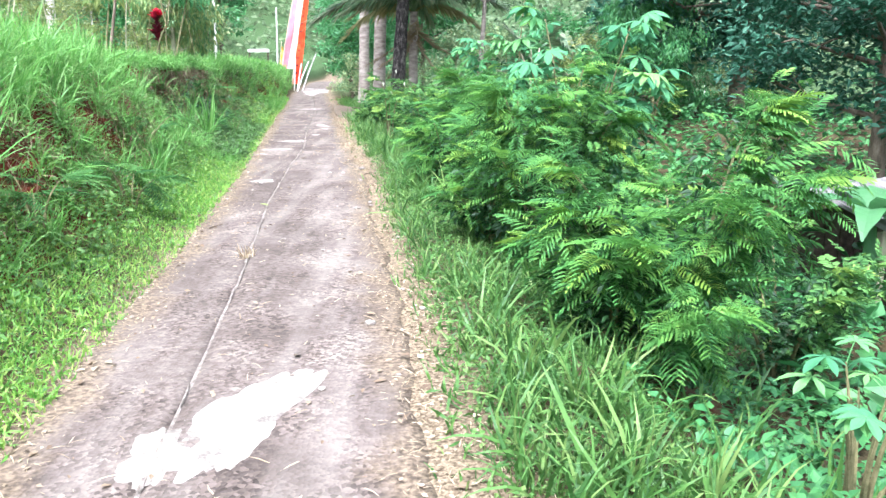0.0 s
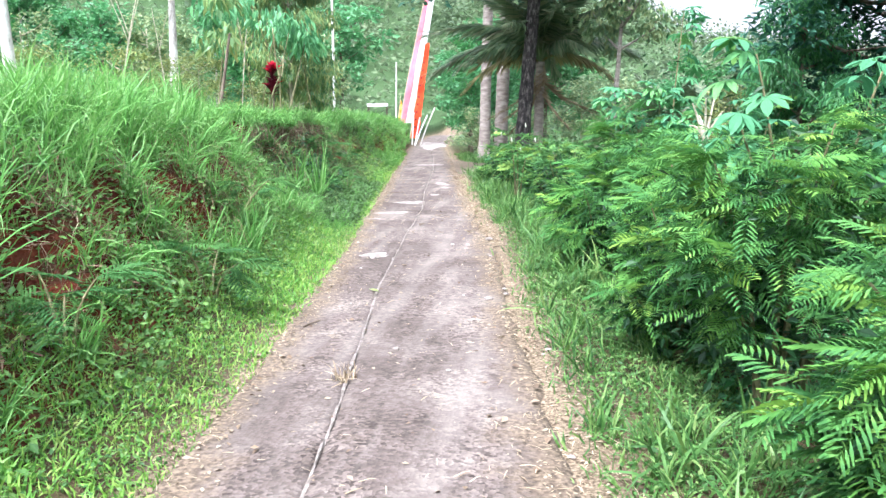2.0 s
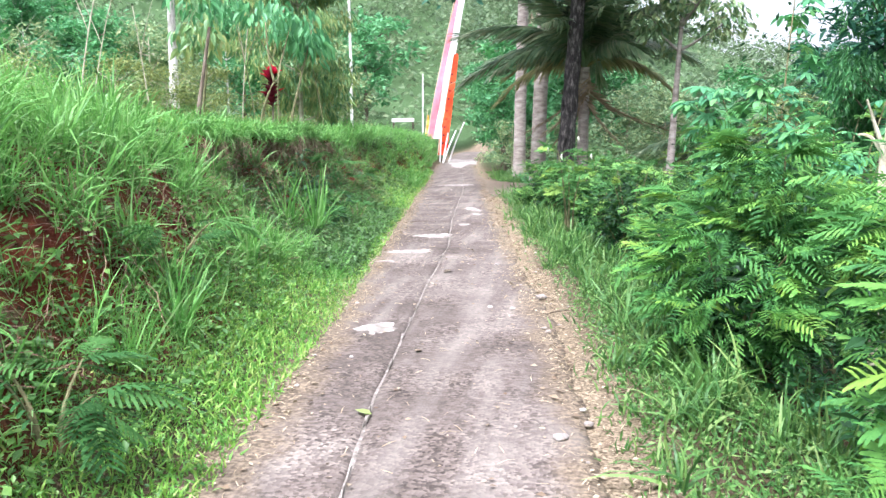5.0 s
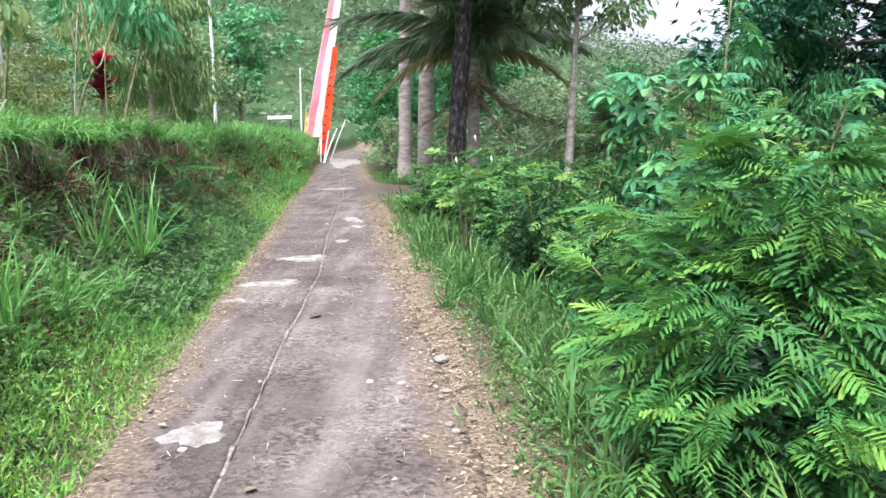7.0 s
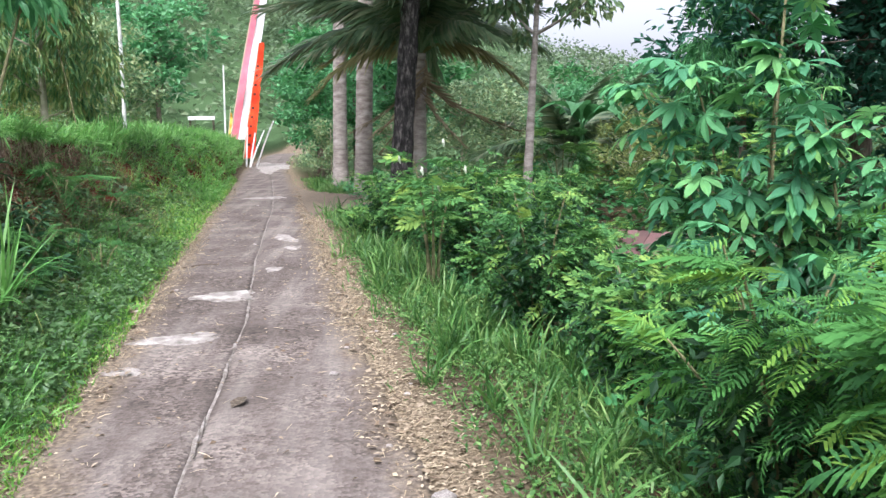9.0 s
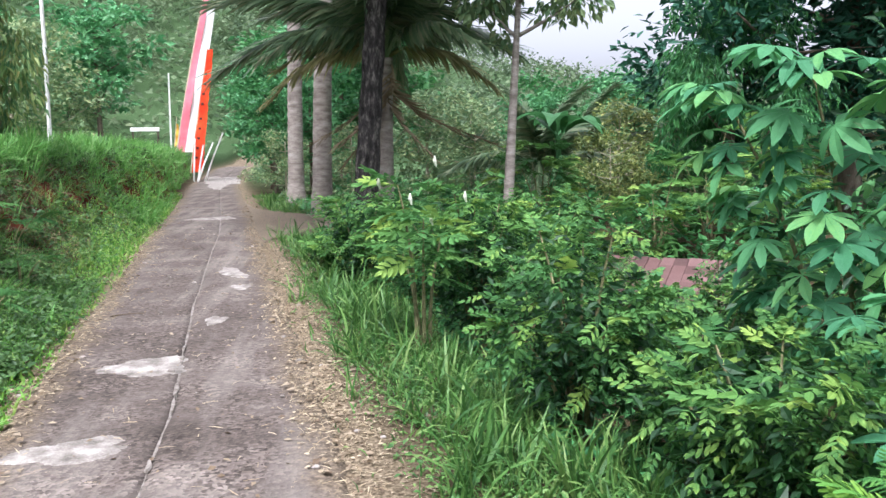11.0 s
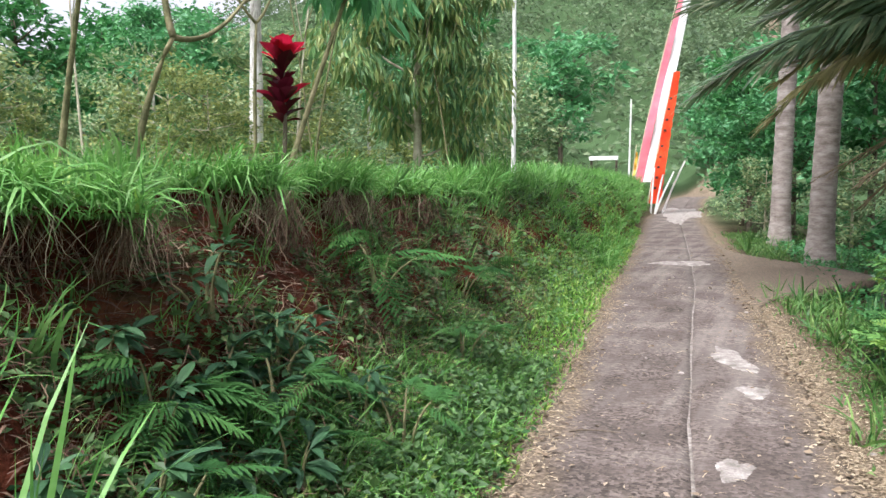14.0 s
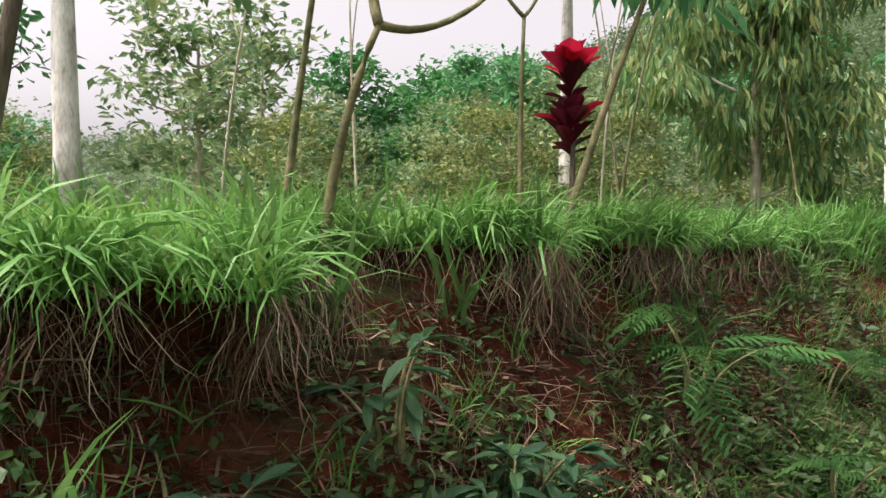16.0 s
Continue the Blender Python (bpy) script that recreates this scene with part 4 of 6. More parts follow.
stuff("meadow_grass", join(
    scatter_blades(28000, (-HALF - 9, -HALF - 2.2), (-3, 34), 0.13, 0.5, blade(0.4, 2, 0.06)),
    scatter_blades(10000, (-HALF - 26, -HALF - 6), (4, 60), 0.22, 0.5, blade(0.4, 2, 0.09))), GRASS_SHORT, "low green grass on the field above the bank", "grass")
weedy = lambda s, y: np.clip(((-s - HALF) - 0.35) / 0.5, 0, 1) * (0.65 + 0.35 * wave(s * 3, y * 2.2, 8)) * (1 - 0.25 * cut_weight(y) * smooth(1.0, 1.25, -s - HALF) * (1 - smooth(1.45, 1.6, -s - HALF)))


def weeds(n, s_rng, y_rng, size, where, template, lift=0.1):
    s, y = rng.uniform(*s_rng, n), rng.uniform(*y_rng, n)
    keep = where(s, y) > rng.random(n)
    s, y = s[keep], y[keep]
    x, z = land(s, y)
    p = np.repeat(np.stack([x, y, z], -1), 5, 0)
    k = len(p)
    p = p + np.stack([rng.normal(0, 0.04, k), rng.normal(0, 0.04, k), rng.random(k) * lift], -1)
    return stamp(template, turns(rng.uniform(0, 6.283, k), rng.normal(0.1, 0.45, k), rng.normal(0, 0.4, k), size * rng.uniform(0.5, 1.4, k)), p)


stuff("bank_weeds", weeds(10500, (-HALF - 2.0, -HALF - 0.3), (-2, 12.8), 0.052, lambda s, y: weedy(s, y) * grown_over(s, y), simple_leaf(0.3), 0.12), WEED_BRIGHT, "small bright leafy weeds covering the grassy bank", "weeds")
stuff("bank_weeds", join(
    weeds(1800, (-HALF - 2.0, -HALF - 0.3), (12.8, 15), 0.055, lambda s, y: weedy(s, y) * grown_over(s, y), simple_leaf(0.3), 0.12),
    weeds(3600, (-HALF - 1.45, -HALF - 0.1), (12.5, 19), 0.055, lambda s, y: 0.9 * grown_over(s, y), simple_leaf(0.3), 0.12),
    weeds(5500, (-HALF - 1.7, -HALF - 0.2), (13, 22), 0.05, lambda s, y: weedy(s, y) * grown_over(s, y), simple_leaf(0.28), 0.10),
    weeds(3500, (-HALF - 1.8, -HALF - 0.3), (21, 40), 0.08, weedy, simple_leaf(0.3), 0.14)), WEED, "small leafy weeds covering the bank", "weeds")
stuff("slope_grass", tufts(tuft_places(520, (-HALF - 1.6, -HALF - 0.45), (12.5, 26), grown_over), 12, 0.17, 0.6, (0.3, 0.6, 0.9), wide=0.012), YELLOW_LEAF, "thin olive grass mixed into the weeds of the bank", "grass")
verge_w = lambda s, y: np.clip(1.1 - np.abs((-s - HALF) - 0.6) / 0.6, 0, 1)
stuff("verge_weeds", join(weeds(7000, (-HALF - 1.2, -HALF - 0.02), (1.2, 16), 0.024, verge_w, simple_leaf(0.33), 0.06), weeds(3000, (-HALF - 1.2, -HALF - 0.02), (16, 34), 0.05, verge_w, simple_leaf(0.33), 0.08), weeds(5000, (HALF + 0.2, HALF + 1.2), (1.2, 20), 0.027, lambda s, y: 0 * s + 0.8, simple_leaf(0.33), 0.08)), GRASS_DARK, "small bright leafy weeds mixed into the verge", "weeds")
low_right = lambda s, y: np.clip(((s - HALF) - 0.5) / 0.8, 0, 1)
stuff("ground_weeds", weeds(9000, (HALF + 1.1, HALF + 6), (1, 32), 0.075, low_right, simple_leaf(0.32), 0.2), BROAD, "low leafy weeds among the shrubs", "weeds")
stuff("ground_weeds", weeds(6000, (HALF + 3, HALF + 20), (0, 45), 0.2, lambda s, y: 0 * s + 1, simple_leaf(0.32), 0.5), BROAD, "low leafy growth on the garden ground below", "weeds")

# ---- shrubs beside the lane ----
for bx, by, bh, bs, nl, sz in ((1.45, 4.75, 2.0, 0.85, 330, 0.26), (0.85, 6.5, 1.95, 0.7, 300, 0.25), (0.7, 8.2, 1.9, 0.7, 290, 0.25), (0.42, 10.3, 1.95, 0.62, 320, 0.29), (0.2, 11.7, 1.45, 0.55, 200, 0.24), (1.6, 9.2, 2.3, 0.8, 230, 0.27), (0.45, 7.2, 1.2, 0.45, 120, 0.24), (1.05, 4.7, 1.1, 0.5, 150, 0.27), (0.08, 9.9, 1.15, 0.42, 140, 0.29)):
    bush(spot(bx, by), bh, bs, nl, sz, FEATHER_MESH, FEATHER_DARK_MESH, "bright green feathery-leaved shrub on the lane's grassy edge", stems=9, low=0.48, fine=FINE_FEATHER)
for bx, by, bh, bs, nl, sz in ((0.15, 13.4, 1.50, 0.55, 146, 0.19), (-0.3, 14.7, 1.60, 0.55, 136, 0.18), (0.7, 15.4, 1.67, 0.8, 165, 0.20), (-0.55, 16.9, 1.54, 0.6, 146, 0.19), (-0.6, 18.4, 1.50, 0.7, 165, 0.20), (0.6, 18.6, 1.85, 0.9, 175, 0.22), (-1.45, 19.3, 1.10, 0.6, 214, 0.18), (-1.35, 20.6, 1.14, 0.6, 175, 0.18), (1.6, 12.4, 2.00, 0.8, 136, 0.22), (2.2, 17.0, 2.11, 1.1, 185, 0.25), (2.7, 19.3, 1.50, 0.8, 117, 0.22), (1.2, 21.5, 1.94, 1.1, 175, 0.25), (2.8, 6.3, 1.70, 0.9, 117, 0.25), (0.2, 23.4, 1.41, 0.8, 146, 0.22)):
    bush(spot(bx, by), bh, bs, nl, sz, LIGHT_MESH, LIGHT_SHADED_MESH, "green shrub with feathered leaves and thin bare stems", stems=8, low=0.35, fine=FINE_LIGHT, fine_mat=FINE_DEEP)
for bx, by, bh, bs, nl, sz in ((1.25, 7.4, 2.85, 0.7, 190, 0.25), (1.2, 14.2, 4.5, 0.9, 300, 0.26), (1.8, 13.9, 3.7, 0.7, 140, 0.25), (1.95, 3.45, 1.3, 0.3, 18, 0.19), (0.75, 13.0, 1.9, 0.5, 60, 0.22), (1.9, 11.0, 2.3, 0.6, 60, 0.26)):
    bush(spot(bx, by), bh, bs, nl, sz, PALMATE_MESH, PALMATE_MESH, "cassava plant with blue-green hand-shaped leaves", "cassava plants", 8, "cassava_plant", "plant", 0.42, 0.3, STEM)

# ---- trees standing by the lane ----
def ringed_trunk(h, r0, r1, lean, bark, name, label, at, rings=0.16, category="tree"):
    """A straight trunk with the rings of fallen leaves."""
    n = int(h / rings) * 2
    t = np.linspace(0, 1, n)
    line = np.stack([lean[0] * t ** 1.4, lean[1] * t ** 1.4, h * t], -1)
    r = (r0 + (r1 - r0) * t + 0.09 * np.exp(-t * h / 0.35)) * (1 + 0.05 * (np.arange(n) % 2))
    ob = thing(name, at, label, category)
    part("trunk", mesh_from("trunk", *tube(line, r, 14, 0.012), smooth=True), bark, ob)
    return ob, line[-1]


FROND = [mesh_from("frond", *coconut_frond(84, d, g)) for d, g in ((0.3, 0.7), (0.5, 1.0), (0.65, 1.25))]
FROND_DRY = [mesh_from("frond", *coconut_frond(40, d, g)) for d, g in ((1.1, 1.3), (1.4, 1.4))]
FROND_YELLOW = mesh_from("frond", *coconut_frond(70, 0.55, 0.9))
FROND_YELLOW.materials.append(leafy("yellowing coconut leaflets", (0.16, 0.15, 0.06), (0.27, 0.25, 0.10), (0.36, 0.32, 0.15), rough=0.6))
for me_ in FROND:
    me_.materials.append(COCONUT)
for me_ in FROND_DRY:
    me_.materials.append(COCONUT_DRY)


def fronds(ob, top, count, length, dry=3, start=0.0):
    for i in range(count + dry):
        a = start + 2.399 * i
        old = i / (count + dry)
        lift = 1.35 - 1.2 * old + rng.normal(0, 0.08) if i < count else -1.05 - 0.3 * rng.random()
        me = FROND[min(2, int(old * 3.2))] if i < count else FROND_DRY[i % 2]
        m = Matrix.Translation(top) @ Matrix.Rotation(a, 4, "Z") @ Matrix.Rotation(-lift, 4, "Y") @ Matrix.Scale(length * rng.uniform(0.85, 1.1) * (1 if i < count else 0.55), 4)
        part("frond", me, None, ob, "dry grey-brown frond" if i >= count else "", m=m)


palm, top = ringed_trunk(3.35, 0.145, 0.13, (0.05, -0.1), BARK_GREY, "coconut_palm", "coconut palm with a grey ringed trunk and drooping fronds", spot(-0.95, 25.6), category="palm")
fronds(palm, top, 23, 2.9, 6, 1.3)
for a_, l_ in ((2.75, 0.5), (3.3, 0.2), (0.2, 0.3)):
    part("frond", FROND_YELLOW, None, palm, "yellowing frond", m=Matrix.Translation(top) @ Matrix.Rotation(a_, 4, "Z") @ Matrix.Rotation(-l_, 4, "Y") @ Matrix.Scale(2.2, 4))
for tx, ty, hh, rr, ln in ((-2.28, 28.9, 9.5, 0.22, (0.45, 0)), (-3.05, 31.5, 10.5, 0.2, (0.3, 0.3))):
    pt, ptop = ringed_trunk(hh, rr, rr * 0.75, ln, BARK_GREY, "coconut_palm", "tall coconut palm with a smooth grey-brown trunk", spot(tx, ty), 0.2, "palm")
    fronds(pt, ptop, 13, 3.6, 2)
for tx, ty, hh in ((3.2, 31, 1.0), (5.5, 36, 1.3), (8.0, 33, 1.2)):
    pt, ptop = ringed_trunk(hh, 0.2, 0.17, (0.1, 0), BARK_GREY, "coconut_palm", "young coconut palm with arching green fronds in the garden", spot(tx, ty), category="palm")
    fronds(pt, ptop, 12, 2.6, 3, tx)

dark = thing("tree", spot(-1.42, 23.9), "old tree with a thick dark furrowed trunk beside the lane", "tree")
rows_n, sides_n = 60, 48
tt = np.linspace(0, 1, rows_n)
th = np.linspace(0, 6.2832, sides_n, endpoint=False)
rad = (0.185 - 0.03 * tt + 0.10 * np.exp(-tt * 9))[:, None] * (1 + 0.13 * np.sign(np.sin(th * 9 + 6 * wave(tt * 9, 0 * tt)[:, None] * 0.25)) * (0.6 + 0.4 * np.sin(tt * 40 + 3)[:, None]))
dv = np.stack([rad * np.cos(th) + 0.42 * tt[:, None], rad * np.sin(th), np.broadcast_to((5.5 * tt)[:, None], rad.shape)], -1).reshape(-1, 3)
df = [(i * sides_n + j, i * sides_n + (j + 1) % sides_n, (i + 1) * sides_n + (j + 1) % sides_n) for i in range(rows_n - 1) for j in range(sides_n)]
df += [(i * sides_n + j, (i + 1) * sides_n + (j + 1) % sides_n, (i + 1) * sides_n + j) for i in range(rows_n - 1) for j in range(sides_n)]
part("trunk", (dv, np.array(df)), BARK_DARK, dark)
limb_c, wood_ = [], []
for i in range(9):
    a = 0.7 * i
    e = np.array([2.6 * math.cos(a), 2.6 * math.sin(a), 6.3 + 0.9 * math.sin(2.1 * i)])
    wood_.append(tube(bezier((0.42, 0, 5.2), (0.5 * e[0], 0.5 * e[1], 5.9), e, 6), np.linspace(0.13, 0.03, 6), 6))
    limb_c += [e, e * [0.6, 0.6, 1.08]]
part("limb", join(*wood_), BARK_DARK, dark)
part("crown", crown_mesh(limb_c, [1.3] * len(limb_c), 6000, 0.2, simple_leaf(0.3)), DARK_LEAF, dark)

# garden trees on the low side
tree(spot(10.3, 28.5), 11.0, "dense dark-leaved garden tree with a wide spreading crown", spread=5.2, clear=0.22, radius=0.26, limbs=18, leaves=26000, size=0.3, mat=DARK_LEAF, clump=1.9, template=simple_leaf(0.24))
tree(spot(9.5, 17.5), 7.0, "dense dark-leaved garden tree with a low spreading crown", spread=3.6, clear=0.25, radius=0.18, limbs=16, leaves=15000, size=0.2, mat=DARK_LEAF, clump=1.3, template=simple_leaf(0.24))
tree(spot(6.9, 27.6), 5.8, "leafy tree with long drooping green leaves", spread=2.0, clear=0.15, radius=0.09, limbs=14, leaves=12000, size=0.19, mat=BROAD, hang=0.9, clump=0.8, template=simple_leaf(0.16, 0.2))
tree(spot(0.98, 23.7), 7.0, "slender grey-trunked tree with a thin crown in the garden", spread=1.6, clear=0.65, radius=0.095, limbs=8, leaves=2200, size=0.2, mat=OLIVE, bark=BARK_GREY, hang=0.8, clump=0.7, lean=(0.35, 0))

# ---- trees on the field above the bank ----
tree(spot(-11.3, 17.0), 10.0, "tall tree with a straight pale mottled trunk", spread=2.6, clear=0.5, radius=0.115, limbs=10, leaves=5000, size=0.2, mat=FRESH, bark=BARK_PALE, clump=0.9)
tree(spot(-12.0, 25.3), 9.0, "slender tree with a smooth whitish trunk that forks", spread=2.0, clear=0.55, radius=0.13, limbs=7, leaves=3500, size=0.2, mat=OLIVE, bark=BARK_PALE, clump=0.8)
tree(spot(-7.75, 23.65), 5.0, "bushy small tree with hanging olive-green leaves", spread=1.5, clear=0.12, radius=0.06, limbs=16, leaves=12500, size=0.19, mat=DROOP, bark=PALE_STEM, hang=1.0, clump=0.62, template=simple_leaf(0.13, 0.2))

# ---- woods behind ----
protos = {
    "olive": tree((0, 0, -200), 4.6, "bushy small-leaved tree of olive green colour", spread=2.2, clear=0.1, radius=0.08, limbs=13, twigs=2, leaves=2800, size=0.225, mat=OLIVE, bark=PALE_STEM, clump=0.85, group="trees behind the field"),
    "fresh": tree((0, 0, -200), 7.0, "leafy green tree with a broad crown", spread=2.6, clear=0.3, radius=0.12, limbs=11, twigs=2, leaves=2300, size=0.37, mat=FRESH, clump=1.1, group="trees behind the field"),
    "dark": tree((0, 0, -200), 7.5, "dark green tree with a dense crown", spread=2.6, clear=0.25, radius=0.14, limbs=11, twigs=2, leaves=2300, size=0.39, mat=BROAD, clump=1.15, group="trees behind the field"),
    "thin": tree((0, 0, -200), 8.5, "tall thin pale trunk with a light green crown", spread=1.8, clear=0.5, radius=0.08, limbs=9, leaves=2400, size=0.28, mat=FRESH, bark=BARK_PALE, clump=0.9, group="trees behind the field"),
}
keys_ = list(protos)
protos["yellow"] = tree((0, 0, -200), 2.6, "low bushy shrub with yellow-green leaves", name="shrub", category="shrub", spread=1.7, clear=0.05, radius=0.05, limbs=14, twigs=2, leaves=3600, size=0.13, mat=YELLOW_LEAF, bark=PALE_STEM, clump=0.6, group="shrubs behind the field")


def plant(kind, x, y, size):
    return copy_thing(protos[kind], pose(*spot(x, y, 0.05), 0, 0, rng.uniform(0, 360)) @ Matrix.Scale(size, 4))


for i in range(74):
    a = radians(rng.uniform(-42, 95))
    r = rng.uniform(17, 48)
    x, y = -3 - r * math.sin(a), 14 + r * math.cos(a)
    off = x - float(mid(y))
    if -6.5 < off < 3.5 or (off < 0 and r < 20) or (-0.5 < a < -0.02 and r < 40):
        continue
    kind = keys_[rng.integers(4)] if r > 26 else ("olive" if off < 0 else keys_[rng.integers(3)])
    west = off < -8 and y < 30
    plant(kind, x, y, rng.uniform(0.5, 1.0) * (0.55 if off > 0 else 1) * (0.62 if west else 1))
for x, y, k, z in ((-4.3, 38, "fresh", 0.5), (-3.9, 35, "dark", 0.45), (-4.6, 42, "olive", 0.6), (-5.6, 48.5, "fresh", 0.8), (-3.4, 32.8, "olive", 0.42), (-2.9, 36.5, "fresh", 0.6), (-1.6, 33.5, "olive", 0.5), (-5.0, 48, "dark", 0.9), (-2.0, 44, "fresh", 1.0), (-1.0, 38, "dark", 0.8), (-4.5, 56, "fresh", 1.2), (-14, 52, "fresh", 1.1), (-17, 45, "dark", 1.0), (0.5, 33, "olive", 0.7), (-12.5, 40, "olive", 1.0), (-10.5, 33, "olive", 0.8), (-14, 33, "thin", 0.6), (-16.5, 29, "fresh", 0.6), (-20, 24, "olive", 1.1), (-21.3, 27.4, "dark", 0.68), (-17, 21, "olive", 0.9), (-14.5, 28.5, "olive", 0.8), (-19, 17, "fresh", 0.8), (-16.5, 14.5, "olive", 0.8), (8, 7, "dark", 0.9), (1.6, 31, "olive", 0.6), (3.8, 34, "fresh", 0.5), (5.6, 31.5, "yellow", 1.1), (7.6, 36, "fresh", 0.6), (9.6, 33.5, "olive", 0.7), (11.5, 38, "dark", 0.5), (2.6, 38.5, "olive", 0.8), (6, 41, "dark", 0.6), (9.4, 43, "fresh", 0.7), (13, 34, "yellow", 1.2), (4.4, 28.6, "yellow", 0.8), (-10.6, 22.4, "yellow", 0.6), (-12.9, 24.0, "yellow", 0.8), (-13.6, 21.0, "yellow", 0.7), (-11.6, 26.2, "yellow", 0.8), (-9.6, 27.0, "yellow", 0.7), (-15.0, 17.2, "yellow", 0.6), (9, 3, "fresh", 0.9)):
    plant(k, x, y, z)
for ob_ in protos.values():
    for o_ in (*ob_.children_recursive, ob_):
        bpy.data.objects.remove(o_)

# Hillside crowns, their haze painted into the leaf colour.
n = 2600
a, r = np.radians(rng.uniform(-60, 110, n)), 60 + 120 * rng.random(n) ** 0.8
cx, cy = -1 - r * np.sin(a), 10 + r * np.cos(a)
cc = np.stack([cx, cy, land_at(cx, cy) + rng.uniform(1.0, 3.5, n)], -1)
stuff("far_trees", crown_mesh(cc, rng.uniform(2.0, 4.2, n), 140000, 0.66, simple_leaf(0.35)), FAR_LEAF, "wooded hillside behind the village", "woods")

# ---- bare stems, saplings and poles on the field ----
def sapling(lines, radii, bark, label, name="sapling", leaves=None, foot=None):
    """A thin young tree of one or more bare stems; lines are absolute places."""
    base = Vector(foot or lines[0][0])
    ob = thing(name, base, label, "tree", "saplings on the field")
    for i, (ln, r) in enumerate(zip(lines, radii)):
        b = bezier(*[np.array(q, float) - np.array(base) for q in ln], 10)
        part("stem" if i == 0 else "branch", mesh_from("stem", *tube(b, np.linspace(r, r * 0.55, 10), 7, 0.05), smooth=True), bark, ob)
    if leaves:
        c, rad, n, size, mat = leaves
        part("crown", crown_mesh([np.array(q) - np.array(base) for q in c], [rad] * len(c), n, size, leaf(0.17), 1.05), mat, ob)
    return ob


def foot_at(x, y):
    return spot(x, y, 0.06)


sapling([(foot_at(-5.68, 16.15), (-5.62, 16.18, 2.3), (-5.43, 16.24, 2.62)), ((-5.43, 16.24, 2.62), (-5.5, 16.22, 2.8), (-5.56, 16.3, 3.5)), ((-5.43, 16.24, 2.62), (-5.5, 16.6, 2.62), (-5.66, 17.1, 3.0)), ((-5.66, 17.1, 3.0), (-5.75, 17.4, 3.1), (-5.8, 17.9, 3.6))], (0.024, 0.02, 0.017, 0.012), STEM, "leaning sapling that forks into bare greenish branches")
sapling([(foot_at(-5.86, 17.45), (-5.88, 17.45, 2.3), (-5.84, 17.45, 2.95)), ((-5.84, 17.45, 2.95), (-5.9, 17.35, 3.05), (-6.1, 17.2, 3.5)), ((-5.84, 17.45, 2.95), (-5.8, 17.55, 3.05), (-5.75, 17.7, 3.5))], (0.017, 0.011, 0.01), STEM, "slim upright sapling that forks into two branches", leaves=([(-6.0, 17.1, 3.75), (-5.7, 17.9, 3.8), (-5.85, 17.5, 3.9)], 0.35, 130, 0.2, FRESH))
sapling([(foot_at(-5.81, 17.62), (-5.75, 17.85, 2.35), (-5.62, 18.2, 3.2)), ((-5.62, 18.2, 3.2), (-5.6, 18.3, 3.4), (-5.55, 18.45, 3.9))], (0.026, 0.02), STEM, "leaning sapling with mossy bark and hanging leaves", leaves=([(-5.6, 18.3, 3.5), (-5.5, 18.0, 3.6), (-5.7, 18.7, 3.5), (-6.0, 18.2, 3.7)], 0.4, 210, 0.24, FRESH))
sapling([(foot_at(-6.87, 16.7), (-6.83, 16.75, 2.5), (-6.72, 16.85, 3.4))], (0.026,), STEM, "thin straight sapling with a greenish stem", leaves=([(-6.8, 16.6, 4.0), (-6.6, 17.1, 4.1)], 0.45, 160, 0.22, FRESH))
sapling([(foot_at(-6.15, 15.1), (-6.1, 15.18, 2.3), (-5.98, 15.32, 3.3))], (0.038,), BARK, "dark brown leaning trunk of a young tree", leaves=([(-6.3, 15.9, 3.35), (-6.6, 16.1, 3.3), (-6.1, 15.2, 3.9)], 0.35, 220, 0.22, DROOP))
for x, y, dx, h in ((-7.4, 20.4, 0.5, 2.6), (-7.7, 20.9, -0.5, 2.4), (-8.2, 21.2, 0.2, 2.8), (-8.8, 18.6, -0.4, 2.4), (-9.4, 17.6, 0.5, 2.6), (-8.0, 15.2, 0.4, 2.4), (-6.9, 23.0, -0.5, 2.4)):
    f0 = foot_at(x, y)
    sapling([(f0, (x + 0.3 * dx, y, f0[2] + 0.5 * h), (x + dx, y + 0.2, f0[2] + h)), ((x + 0.5 * dx, y + 0.07, f0[2] + 0.6 * h), (x + 0.2 * dx, y, f0[2] + 0.8 * h), (x - 0.5 * dx, y, f0[2] + 1.1 * h))], (0.014, 0.008), STEM if x > -8 else PALE_STEM, "thin bare crooked stem among the grass")

pole = thing("pole", spot(-7.46, 27.0), "white painted pole standing in the grass", "pole")
part("post", tube([(0, 0, -0.1), (0.02, 0, 2), (0.0, 0, 6.5)], [0.042, 0.038, 0.03], 9), WHITE_PAINT, pole)
part("foot", box((0.5, 0.4, 0.16), (0, 0, 0.08), 0.02), PATCH, pole, "pale cement foot")

